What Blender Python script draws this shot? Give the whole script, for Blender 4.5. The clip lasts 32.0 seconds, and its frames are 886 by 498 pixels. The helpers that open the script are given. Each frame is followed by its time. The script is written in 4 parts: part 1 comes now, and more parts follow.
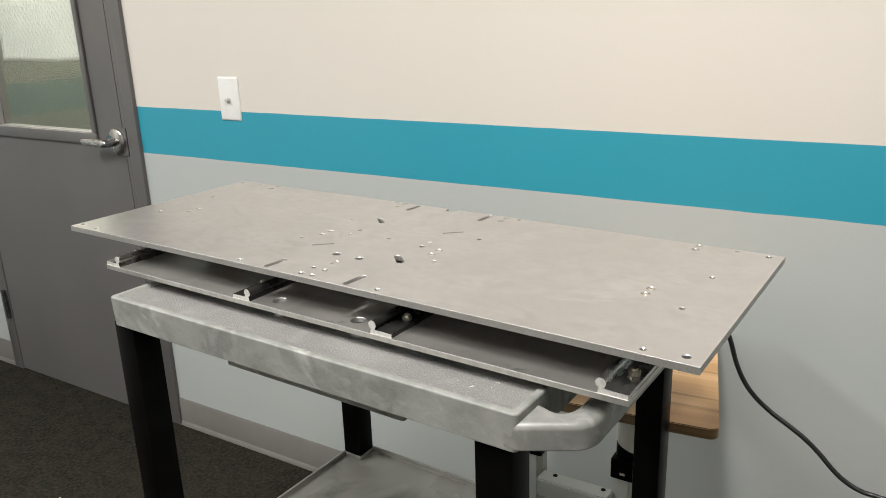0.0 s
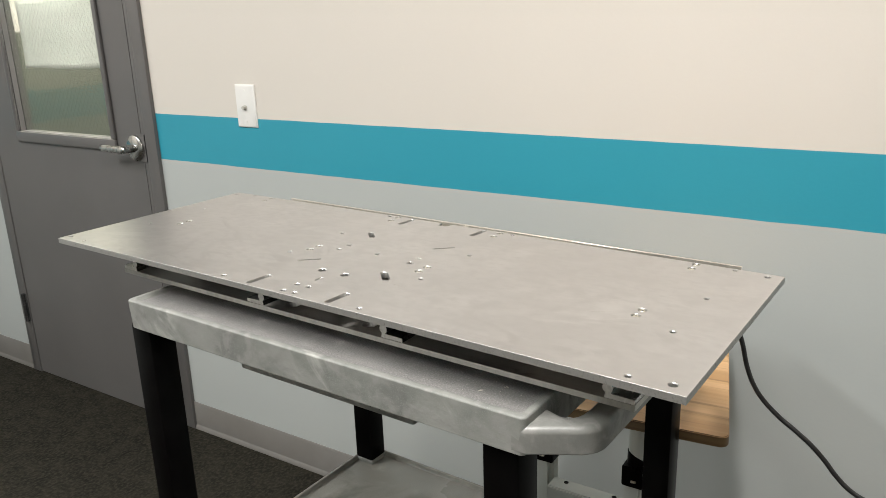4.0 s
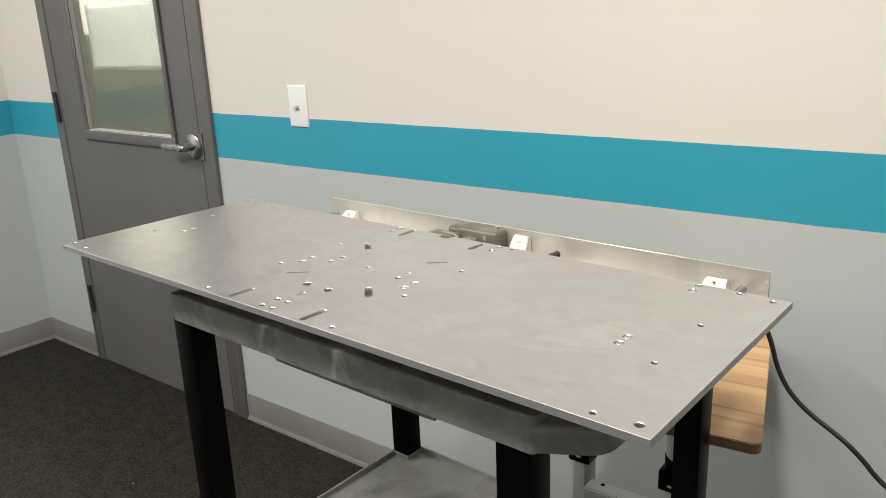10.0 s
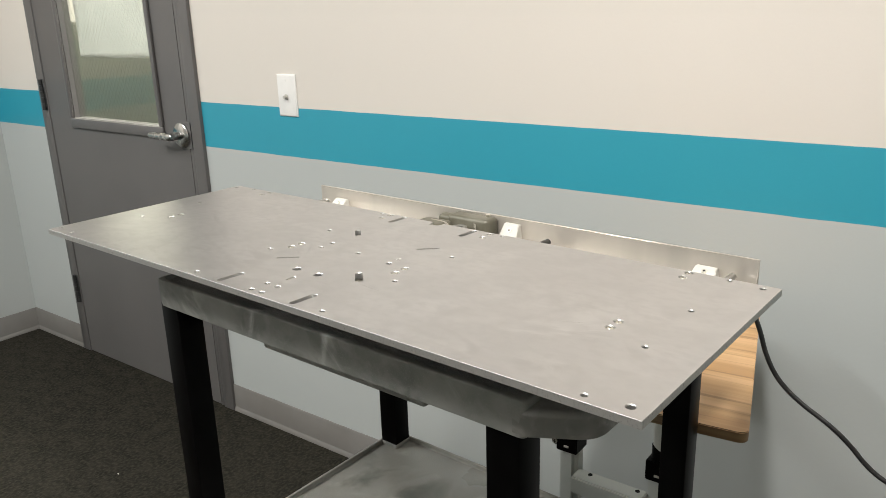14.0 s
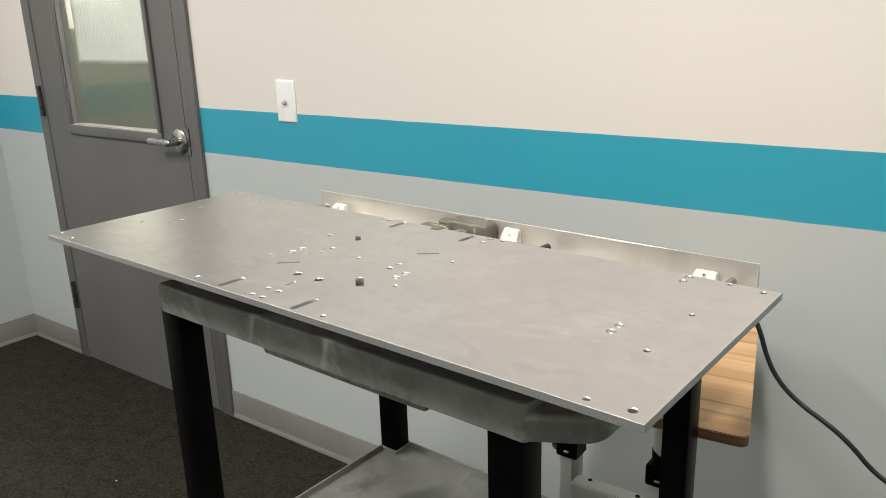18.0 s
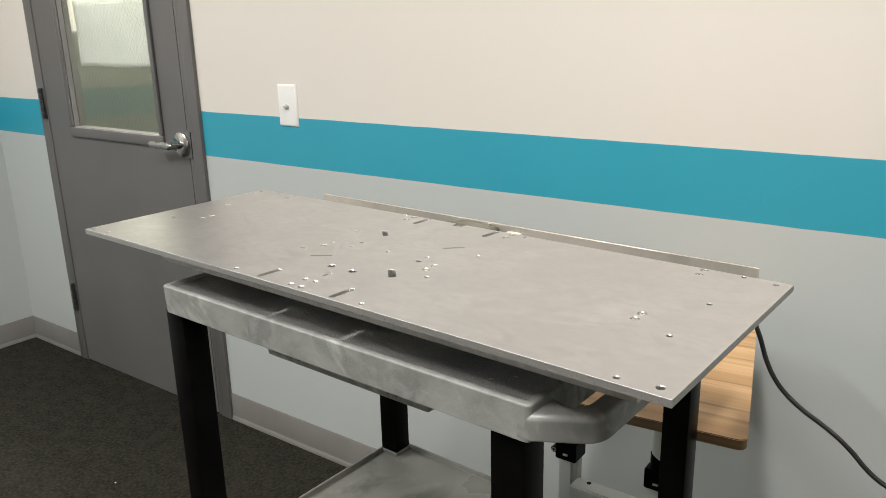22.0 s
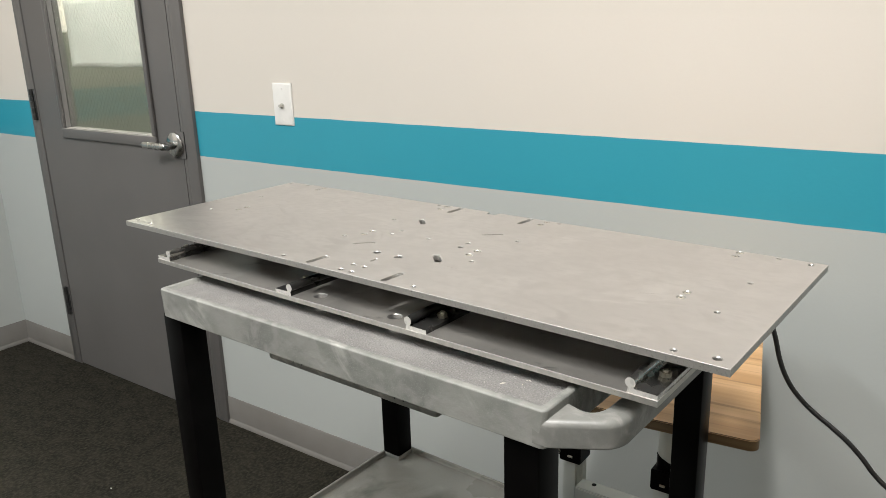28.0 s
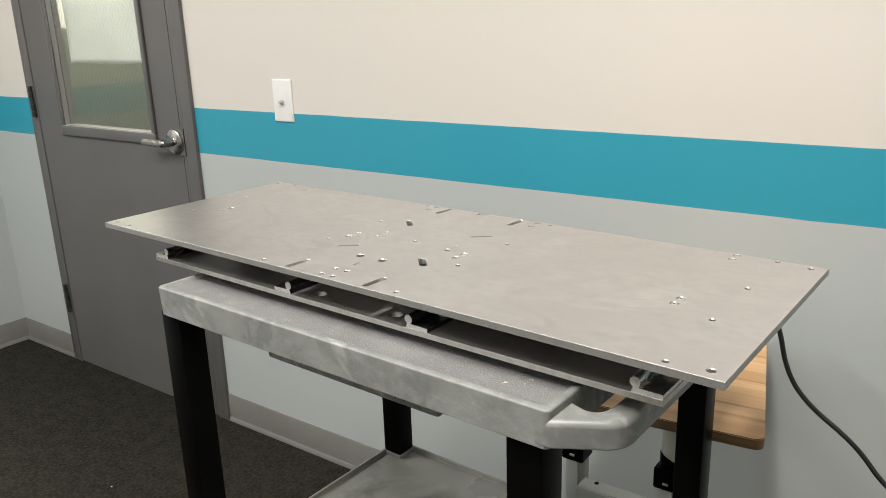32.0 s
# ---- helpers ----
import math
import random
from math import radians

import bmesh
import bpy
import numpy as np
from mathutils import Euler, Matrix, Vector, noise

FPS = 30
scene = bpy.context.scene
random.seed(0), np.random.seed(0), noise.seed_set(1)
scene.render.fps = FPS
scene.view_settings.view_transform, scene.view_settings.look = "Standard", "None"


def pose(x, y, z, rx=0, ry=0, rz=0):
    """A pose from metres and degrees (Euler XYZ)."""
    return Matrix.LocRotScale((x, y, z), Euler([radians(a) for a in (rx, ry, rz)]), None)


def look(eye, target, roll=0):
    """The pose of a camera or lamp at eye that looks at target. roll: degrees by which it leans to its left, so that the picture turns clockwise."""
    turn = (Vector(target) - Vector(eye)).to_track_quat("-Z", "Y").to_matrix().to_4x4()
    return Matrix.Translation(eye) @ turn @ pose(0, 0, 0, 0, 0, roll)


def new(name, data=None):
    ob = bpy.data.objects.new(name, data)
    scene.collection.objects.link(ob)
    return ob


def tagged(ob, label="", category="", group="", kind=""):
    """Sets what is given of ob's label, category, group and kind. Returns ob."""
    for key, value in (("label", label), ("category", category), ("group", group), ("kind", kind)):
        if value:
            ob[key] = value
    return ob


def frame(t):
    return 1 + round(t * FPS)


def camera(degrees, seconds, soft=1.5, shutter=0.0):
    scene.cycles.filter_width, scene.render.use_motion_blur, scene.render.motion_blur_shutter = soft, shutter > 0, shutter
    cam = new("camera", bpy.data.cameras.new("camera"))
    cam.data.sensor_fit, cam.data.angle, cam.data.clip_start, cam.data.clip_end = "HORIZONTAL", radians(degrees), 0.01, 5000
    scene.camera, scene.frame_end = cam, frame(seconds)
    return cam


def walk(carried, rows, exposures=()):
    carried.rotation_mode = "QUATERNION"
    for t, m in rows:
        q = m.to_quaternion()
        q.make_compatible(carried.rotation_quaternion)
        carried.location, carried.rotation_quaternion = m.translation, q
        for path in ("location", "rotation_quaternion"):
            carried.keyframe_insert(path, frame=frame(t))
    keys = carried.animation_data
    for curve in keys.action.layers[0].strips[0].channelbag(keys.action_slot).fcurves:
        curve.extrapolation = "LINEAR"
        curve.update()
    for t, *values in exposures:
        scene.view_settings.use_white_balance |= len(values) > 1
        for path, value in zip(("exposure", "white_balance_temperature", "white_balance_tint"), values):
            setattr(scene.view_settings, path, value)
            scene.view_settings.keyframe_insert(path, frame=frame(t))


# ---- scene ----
cam = camera(59.73, 32.0, soft=0.5)
PATH = [
    (0.0, (1.6195, -1.4839, 1.2952), (0.8596, -0.2692, 0.8515), -1.94),
    (0.5, (1.6190, -1.4819, 1.2954), (0.8589, -0.2663, 0.8541), -1.89),
    (1.0, (1.6217, -1.4827, 1.2970), (0.8614, -0.2663, 0.8585), -1.88),
    (1.5, (1.6231, -1.4841, 1.2981), (0.8620, -0.2678, 0.8607), -1.92),
    (2.0, (1.6262, -1.4875, 1.2980), (0.8595, -0.2742, 0.8621), -1.88),
    (2.5, (1.6290, -1.4910, 1.2981), (0.8547, -0.2820, 0.8637), -1.90),
    (3.0, (1.6294, -1.4925, 1.2988), (0.8487, -0.2862, 0.8682), -1.85),
    (3.5, (1.6301, -1.4921, 1.2982), (0.8464, -0.2869, 0.8700), -1.88),
    (5.5, (1.6225, -1.4892, 1.2940), (0.8263, -0.2958, 0.8557), -2.00),
    (6.0, (1.6266, -1.4896, 1.2950), (0.8264, -0.2997, 0.8545), -2.18),
    (6.5, (1.6290, -1.4908, 1.2950), (0.8251, -0.3039, 0.8533), -2.19),
    (7.0, (1.6378, -1.4809, 1.2973), (0.8305, -0.2963, 0.8557), -2.00),
    (7.5, (1.6521, -1.4735, 1.2992), (0.8246, -0.3010, 0.8626), -1.86),
    (8.0, (1.6621, -1.4740, 1.3015), (0.8021, -0.3226, 0.8717), -2.01),
    (8.5, (1.6679, -1.4761, 1.3032), (0.7911, -0.3368, 0.8752), -2.27),
    (9.0, (1.6703, -1.4773, 1.3031), (0.7914, -0.3399, 0.8742), -2.38),
    (9.5, (1.6698, -1.4794, 1.3022), (0.7905, -0.3421, 0.8740), -2.37),
    (10.0, (1.6680, -1.4814, 1.3017), (0.7875, -0.3447, 0.8741), -2.35),
    (10.5, (1.6678, -1.4814, 1.3003), (0.7878, -0.3441, 0.8734), -2.38),
    (11.0, (1.6673, -1.4808, 1.3001), (0.7904, -0.3423, 0.8700), -2.38),
    (11.5, (1.6678, -1.4829, 1.3007), (0.7918, -0.3437, 0.8706), -2.32),
    (12.0, (1.6677, -1.4825, 1.2992), (0.7964, -0.3406, 0.8670), -2.17),
    (12.5, (1.6670, -1.4815, 1.2966), (0.8022, -0.3359, 0.8609), -1.95),
    (13.0, (1.6646, -1.4805, 1.2928), (0.8033, -0.3332, 0.8549), -1.77),
    (13.5, (1.6651, -1.4814, 1.2928), (0.8049, -0.3343, 0.8522), -1.74),
    (14.0, (1.6653, -1.4840, 1.2921), (0.8054, -0.3357, 0.8537), -1.66),
    (14.5, (1.6649, -1.4843, 1.2921), (0.8061, -0.3340, 0.8569), -1.62),
    (16.5, (1.6573, -1.4835, 1.2907), (0.8011, -0.3309, 0.8566), -1.56),
    (17.0, (1.6590, -1.4846, 1.2918), (0.8005, -0.3328, 0.8600), -1.71),
    (17.5, (1.6611, -1.4824, 1.2908), (0.8026, -0.3299, 0.8613), -1.74),
    (18.0, (1.6634, -1.4864, 1.2912), (0.8054, -0.3328, 0.8634), -1.72),
    (18.5, (1.6642, -1.4900, 1.2909), (0.8055, -0.3372, 0.8620), -1.72),
    (19.0, (1.6644, -1.4890, 1.2908), (0.8028, -0.3390, 0.8604), -1.79),
    (19.5, (1.6657, -1.4897, 1.2912), (0.8004, -0.3422, 0.8618), -1.93),
    (20.0, (1.6648, -1.4900, 1.2905), (0.7994, -0.3418, 0.8632), -1.86),
    (20.5, (1.6657, -1.4954, 1.2928), (0.8018, -0.3439, 0.8710), -1.64),
    (21.0, (1.6669, -1.4969, 1.2935), (0.8051, -0.3431, 0.8739), -1.50),
    (21.5, (1.6654, -1.4966, 1.2925), (0.8078, -0.3396, 0.8734), -1.38),
    (22.0, (1.6648, -1.4994, 1.2924), (0.8091, -0.3408, 0.8738), -1.34),
    (22.5, (1.6649, -1.5012, 1.2922), (0.8106, -0.3410, 0.8748), -1.30),
    (23.0, (1.6656, -1.5012, 1.2927), (0.8110, -0.3403, 0.8779), -1.25),
    (23.5, (1.6648, -1.5045, 1.2916), (0.8108, -0.3428, 0.8779), -1.20),
    (24.0, (1.6621, -1.5025, 1.2904), (0.8115, -0.3389, 0.8753), -1.31),
    (24.5, (1.6588, -1.4994, 1.2889), (0.8135, -0.3325, 0.8720), -1.40),
    (25.0, (1.6557, -1.4985, 1.2883), (0.8125, -0.3306, 0.8701), -1.33),
    (25.5, (1.6522, -1.4948, 1.2873), (0.8112, -0.3260, 0.8669), -1.34),
    (27.5, (1.6444, -1.4916, 1.2876), (0.8026, -0.3228, 0.8687), -1.56),
    (28.0, (1.6394, -1.4887, 1.2869), (0.7943, -0.3230, 0.8663), -1.71),
    (28.5, (1.6357, -1.4817, 1.2836), (0.7906, -0.3175, 0.8589), -1.78),
    (29.0, (1.6323, -1.4762, 1.2817), (0.7925, -0.3102, 0.8512), -1.69),
    (29.5, (1.6283, -1.4762, 1.2822), (0.7921, -0.3082, 0.8504), -1.54),
    (30.0, (1.6273, -1.4741, 1.2803), (0.7892, -0.3070, 0.8496), -1.49),
    (30.5, (1.6267, -1.4721, 1.2797), (0.7877, -0.3064, 0.8471), -1.63),
    (31.0, (1.6284, -1.4721, 1.2812), (0.7869, -0.3079, 0.8495), -1.85),
    (31.5, (1.6307, -1.4759, 1.2838), (0.7867, -0.3127, 0.8539), -1.90),
    (32.0, (1.6328, -1.4798, 1.2839), (0.7870, -0.3167, 0.8575), -1.84),
]
walk(cam, [(t, look(eye, target, roll)) for t, eye, target, roll in PATH])

# world, lights, exposure
wd = bpy.data.worlds.new("world")
scene.world = wd
wd.use_nodes = True
wd.node_tree.nodes["Background"].inputs[0].default_value = (0.8, 0.85, 0.9, 1)
wd.node_tree.nodes["Background"].inputs[1].default_value = 0.05
scene.view_settings.exposure = 0.0
CEIL = 2.6


def panel_lamp(name, x, y, sx, sy, watts, colour):
    d = bpy.data.lights.new(name, "AREA")
    d.shape, d.size, d.size_y, d.energy, d.color = "RECTANGLE", sx, sy, watts, colour
    o = new(name, d)
    o.location = (x, y, CEIL - 0.03)
    return o


# unseen lamps near the ceiling: x, y, watts, size along x and y
WARM, COOL = (1.0, 0.98, 0.955), (0.965, 0.99, 1.0)
# placed to balance brightness; the last one is only fill
PANELS = ((1.43, -1.49, 41.5, 0.14, 0.6, WARM), (-0.9, -1.85, 53, 0.3, 1.16, COOL), (3.0, -1.6, 11, 0.3, 1.16, WARM), (1.0, -2.1, 25, 1.16, 0.3, WARM), (1.1, -4.2, 22, 1.16, 0.56, WARM))
for px, py, watts, sx, sy, tint in PANELS:
    panel_lamp("unseen_light", px, py, sx, sy, watts, tint)
# unseen corridor lamp, strong so the window reflects brightly in the plate
panel_lamp("hall_light", -0.8, 1.0, 0.5, 0.5, 62, (1.0, 0.985, 0.92))


# materials
def mat(name, colour, rough=0.5, metal=0.0, spots=(), bump=0.0, bump_scale=300.0, coat=0.0, rvar=0.0, rscale=8.0, spec=0.5):
    """A surface with variation: spots are (noise scale, detail, contrast, second colour, stretch, twist, turn, patch scale)."""
    m = bpy.data.materials.new(name)
    m.use_nodes = True
    nt = m.node_tree
    b = nt.nodes["Principled BSDF"]
    b.inputs["Roughness"].default_value, b.inputs["Metallic"].default_value = rough, metal
    b.inputs["Coat Weight"].default_value = coat
    b.inputs["Specular IOR Level"].default_value = spec
    tc = nt.nodes.new("ShaderNodeTexCoord")
    last = None
    for sc, det, (lo, hi), c2, stretch, *twist in spots:
        mp = nt.nodes.new("ShaderNodeMapping")
        if len(twist) > 1:
            mp.vector_type = "TEXTURE"
            mp.inputs["Rotation"].default_value = twist[1]
            mp.inputs["Scale"].default_value = [1 / s for s in stretch]
        else:
            mp.inputs["Scale"].default_value = stretch
        nt.links.new(tc.outputs["Object"], mp.inputs[0])
        n = nt.nodes.new("ShaderNodeTexNoise")
        n.inputs["Scale"].default_value, n.inputs["Detail"].default_value = sc, det
        n.inputs["Distortion"].default_value = twist[0] if twist else 0.0
        nt.links.new(mp.outputs[0], n.inputs["Vector"])
        r = nt.nodes.new("ShaderNodeMapRange")
        r.interpolation_type = "SMOOTHSTEP"
        r.inputs[1].default_value, r.inputs[2].default_value = lo, hi
        nt.links.new(n.outputs[0], r.inputs[0])
        fac = r.outputs[0]
        if len(twist) > 2:
            pn = nt.nodes.new("ShaderNodeTexNoise")
            pn.inputs["Scale"].default_value, pn.inputs["Detail"].default_value = twist[2], 3
            nt.links.new(tc.outputs["Object"], pn.inputs["Vector"])
            pr = nt.nodes.new("ShaderNodeMapRange")
            pr.interpolation_type = "SMOOTHSTEP"
            pr.inputs[1].default_value, pr.inputs[2].default_value = 0.50, 0.64
            nt.links.new(pn.outputs[0], pr.inputs[0])
            mul = nt.nodes.new("ShaderNodeMath")
            mul.operation = "MULTIPLY"
            nt.links.new(fac, mul.inputs[0])
            nt.links.new(pr.outputs[0], mul.inputs[1])
            fac = mul.outputs[0]
        mx = nt.nodes.new("ShaderNodeMix")
        mx.data_type = "RGBA"
        nt.links.new(fac, mx.inputs[0])
        if last is None:
            mx.inputs[6].default_value = (*colour, 1)
        else:
            nt.links.new(last, mx.inputs[6])
        mx.inputs[7].default_value = (*c2, 1)
        last = mx.outputs[2]
    if last is None:
        b.inputs["Base Color"].default_value = (*colour, 1)
    else:
        nt.links.new(last, b.inputs["Base Color"])
    if rvar:
        n = nt.nodes.new("ShaderNodeTexNoise")
        n.inputs["Scale"].default_value, n.inputs["Detail"].default_value = rscale, 5
        nt.links.new(tc.outputs["Object"], n.inputs["Vector"])
        r = nt.nodes.new("ShaderNodeMapRange")
        r.interpolation_type = "SMOOTHSTEP"
        r.inputs[1].default_value, r.inputs[2].default_value = 0.22, 0.78
        r.inputs[3].default_value, r.inputs[4].default_value = rough - rvar, rough + rvar
        nt.links.new(n.outputs[0], r.inputs[0])
        nt.links.new(r.outputs[0], b.inputs["Roughness"])
    if bump:
        n = nt.nodes.new("ShaderNodeTexNoise")
        n.inputs["Scale"].default_value, n.inputs["Detail"].default_value = bump_scale, 4
        nt.links.new(tc.outputs["Object"], n.inputs["Vector"])
        bp = nt.nodes.new("ShaderNodeBump")
        bp.inputs["Strength"].default_value, bp.inputs["Distance"].default_value = bump, 0.002
        nt.links.new(n.outputs[0], bp.inputs["Height"])
        nt.links.new(bp.outputs[0], b.inputs["Normal"])
    return m


ONE = (1, 1, 1)
STRIPE_LO, STRIPE_HI = 0.916, 1.053


def wall_paint():
    """Satin wall paint: pale grey below, a teal band, warm off-white above."""
    m = bpy.data.materials.new("wall_paint")
    m.use_nodes = True
    nt = m.node_tree
    b = nt.nodes["Principled BSDF"]
    geo = nt.nodes.new("ShaderNodeNewGeometry")
    sep = nt.nodes.new("ShaderNodeSeparateXYZ")
    nt.links.new(geo.outputs["Position"], sep.inputs[0])
    n = nt.nodes.new("ShaderNodeTexNoise")
    n.inputs["Scale"].default_value, n.inputs["Detail"].default_value = 9.0, 4
    nt.links.new(geo.outputs["Position"], n.inputs["Vector"])
    w = nt.nodes.new("ShaderNodeMath")
    w.operation = "MULTIPLY_ADD"
    w.inputs[1].default_value = 0.004
    nt.links.new(n.outputs[0], w.inputs[0])
    nt.links.new(sep.outputs[2], w.inputs[2])
    cols = []
    for base, other in (((0.47, 0.49, 0.47), (0.49, 0.51, 0.49)), ((0.028, 0.30, 0.40), (0.034, 0.33, 0.43)), ((0.70, 0.645, 0.575), (0.73, 0.675, 0.605))):
        n2 = nt.nodes.new("ShaderNodeTexNoise")
        n2.inputs["Scale"].default_value, n2.inputs["Detail"].default_value = 2.3, 6
        nt.links.new(geo.outputs["Position"], n2.inputs["Vector"])
        mx = nt.nodes.new("ShaderNodeMix")
        mx.data_type = "RGBA"
        nt.links.new(n2.outputs[0], mx.inputs[0])
        mx.inputs[6].default_value, mx.inputs[7].default_value = (*base, 1), (*other, 1)
        cols.append(mx.outputs[2])
    last = cols[0]
    for level, c in ((STRIPE_LO + 0.002, cols[1]), (STRIPE_HI + 0.002, cols[2])):
        r = nt.nodes.new("ShaderNodeMapRange")
        r.inputs[1].default_value, r.inputs[2].default_value = level - 0.0006, level + 0.0006
        nt.links.new(w.outputs[0], r.inputs[0])
        mx = nt.nodes.new("ShaderNodeMix")
        mx.data_type = "RGBA"
        nt.links.new(r.outputs[0], mx.inputs[0])
        nt.links.new(last, mx.inputs[6])
        nt.links.new(c, mx.inputs[7])
        last = mx.outputs[2]
    nt.links.new(last, b.inputs["Base Color"])
    b.inputs["Roughness"].default_value = 0.42
    n3 = nt.nodes.new("ShaderNodeTexNoise")
    n3.inputs["Scale"].default_value, n3.inputs["Detail"].default_value = 140.0, 3
    nt.links.new(geo.outputs["Position"], n3.inputs["Vector"])
    bp = nt.nodes.new("ShaderNodeBump")
    bp.inputs["Strength"].default_value, bp.inputs["Distance"].default_value = 0.12, 0.002
    nt.links.new(n3.outputs[0], bp.inputs["Height"])
    nt.links.new(bp.outputs[0], b.inputs["Normal"])
    return m


M_WALL = wall_paint()
M_CARPET = mat("carpet", (0.0088, 0.0078, 0.0056), 0.95, spots=((1.6, 5, (0.3, 0.75), (0.0150, 0.0135, 0.0097), ONE), (22, 6, (0.35, 0.70), (0.0232, 0.0208, 0.0145), ONE), (115, 6, (0.37, 0.76), (0.0385, 0.0343, 0.0252), (1, 0.75, 1))), bump=0.9, bump_scale=130, spec=0.15)
M_CEIL = mat("ceiling_tile", (0.78, 0.77, 0.74), 0.9, spots=((90, 4, (0.55, 0.7), (0.6, 0.59, 0.56), ONE),), bump=0.3)
M_BASE = mat("vinyl_base", (0.165, 0.153, 0.137), 0.55, spots=((4, 4, (0.3, 0.7), (0.20, 0.190, 0.175), ONE),), bump=0.05)
M_DOOR = mat("door_enamel", (0.119, 0.1125, 0.107), 0.42, spots=((3, 5, (0.3, 0.7), (0.134, 0.127, 0.121), ONE),), bump=0.06, bump_scale=180)
M_STEEL = mat("satin_steel", (0.50, 0.495, 0.475), 0.26, 1.0, spots=((60, 3, (0.4, 0.7), (0.44, 0.435, 0.42), ONE),), rvar=0.06, rscale=40)
M_PLASTIC_W = mat("white_plastic", (0.56, 0.535, 0.475), 0.45, spots=((30, 3, (0.4, 0.7), (0.50, 0.48, 0.425), ONE),))
M_PLATE_W = mat("glossy_white_plastic", (0.84, 0.82, 0.78), 0.3, spots=((25, 3, (0.4, 0.7), (0.80, 0.78, 0.74), ONE),))
M_ALU = mat("mill_aluminium", (0.565, 0.555, 0.547), 0.318, 0.93, spots=((4, 3, (0.25, 0.75), (0.60, 0.59, 0.582), ONE), (11, 3, (0.40, 0.80), (0.635, 0.624, 0.616), (1, 1.6, 1)), (26, 3, (0.42, 0.92), (0.525, 0.516, 0.508), (1.5, 1, 1)), (120, 4, (0.35, 0.85), (0.54, 0.531, 0.523), (0.6, 1, 1)), (14, 6, (0.48, 0.72), (0.655, 0.645, 0.636), (0.6, 1.6, 1), 1.4, (0, 0, 0.35), 5), (20, 6, (0.50, 0.70), (0.515, 0.505, 0.497), (0.7, 1.4, 1), 1.6, (0, 0, -0.3), 6)), rvar=0.034, rscale=6)
M_RAIL = mat("extruded_rail", (0.46, 0.45, 0.43), 0.27, 0.97, spots=((30, 4, (0.3, 0.8), (0.50, 0.49, 0.47), (1, 0.1, 1)), (220, 3, (0.45, 0.7), (0.40, 0.39, 0.37), (1, 0.03, 1))), rvar=0.06, rscale=60)
M_RAIL_BLACK = mat("black_anodised_rail", (0.02, 0.02, 0.019), 0.3, 0.3, spots=((30, 4, (0.3, 0.8), (0.035, 0.034, 0.032), (1, 0.1, 1)),), rvar=0.06, rscale=60)
M_BASEPLATE = mat("rolled_aluminium", (0.62, 0.595, 0.55), 0.36, 0.86, spots=((7, 5, (0.3, 0.8), (0.50, 0.485, 0.45), ONE, 0.6), (30, 4, (0.52, 0.78), (0.70, 0.68, 0.635), (1, 0.12, 1)), (50, 4, (0.6, 0.8), (0.38, 0.37, 0.34), ONE), (200, 3, (0.62, 0.72), (0.28, 0.27, 0.25), (0.1, 1, 1), 0.4, (0, 0, 0.5), 14)), rvar=0.07, rscale=12)
M_CUT = mat("cut_face", (0.66, 0.645, 0.61), 0.5, 0.45, spots=((300, 3, (0.4, 0.7), (0.54, 0.525, 0.495), ONE),))
# the upright darker bands put blurred reflections into the sheet's colour
M_SHEET = mat("bright_sheet", (0.70, 0.64, 0.56), 0.34, 0.60, spots=((4, 4, (0.3, 0.7), (0.53, 0.495, 0.435), (1, 1, 0.5)), (14, 3, (0.48, 0.8), (0.46, 0.43, 0.38), (1, 1, 0.1))), rvar=0.05, rscale=5)
M_BORE = mat("drilled_bore", (0.54, 0.53, 0.51), 0.32, 0.85, spots=((900, 2, (0.4, 0.7), (0.42, 0.41, 0.39), ONE),))
M_ALU_EDGE = mat("sawn_aluminium", (0.48, 0.468, 0.44), 0.45, 0.8, spots=((500, 3, (0.5, 0.75), (0.38, 0.37, 0.345), (1, 1, 0.5)), (340, 4, (0.60, 0.76), (0.28, 0.27, 0.25), ONE)), bump=0.06, bump_scale=900)
M_MILLED = mat("milled_edge", (0.56, 0.545, 0.505), 0.42, 0.8, spots=((140, 3, (0.4, 0.7), (0.48, 0.468, 0.435), (1, 1, 0.3)), (420, 3, (0.64, 0.76), (0.34, 0.33, 0.30), ONE)))
M_EDGE_LINE = mat("worn_edge", (0.56, 0.545, 0.52), 0.55, 0.5, spots=((90, 4, (0.35, 0.65), (0.40, 0.39, 0.37), ONE),))
M_TRAY = mat("grey_structural_foam", (0.184, 0.192, 0.173), 0.62, spots=(
    (8, 7, (0.36, 0.62), (0.262, 0.264, 0.242), (1, 1, 1.4), 0.8),
    (17, 7, (0.46, 0.70), (0.146, 0.148, 0.138), ONE, 0.6),
    (55, 5, (0.42, 0.70), (0.248, 0.246, 0.229), ONE, 0.5),
    (22, 7, (0.40, 0.68), (0.315, 0.314, 0.288), (0.45, 1, 1), 1.0, (0, 1.05, 0), 9),
    (48, 6, (0.44, 0.68), (0.415, 0.411, 0.380), (0.30, 1, 1), 0.9, (0, 0.95, 0), 13),
    (34, 6, (0.46, 0.66), (0.122, 0.126, 0.114), (0.45, 1, 1), 1.2, (0, 0.8, 0), 9),
    (900, 2, (0.52, 0.8), (0.27, 0.266, 0.252), ONE)), bump=0.35, bump_scale=110, rvar=0.06)
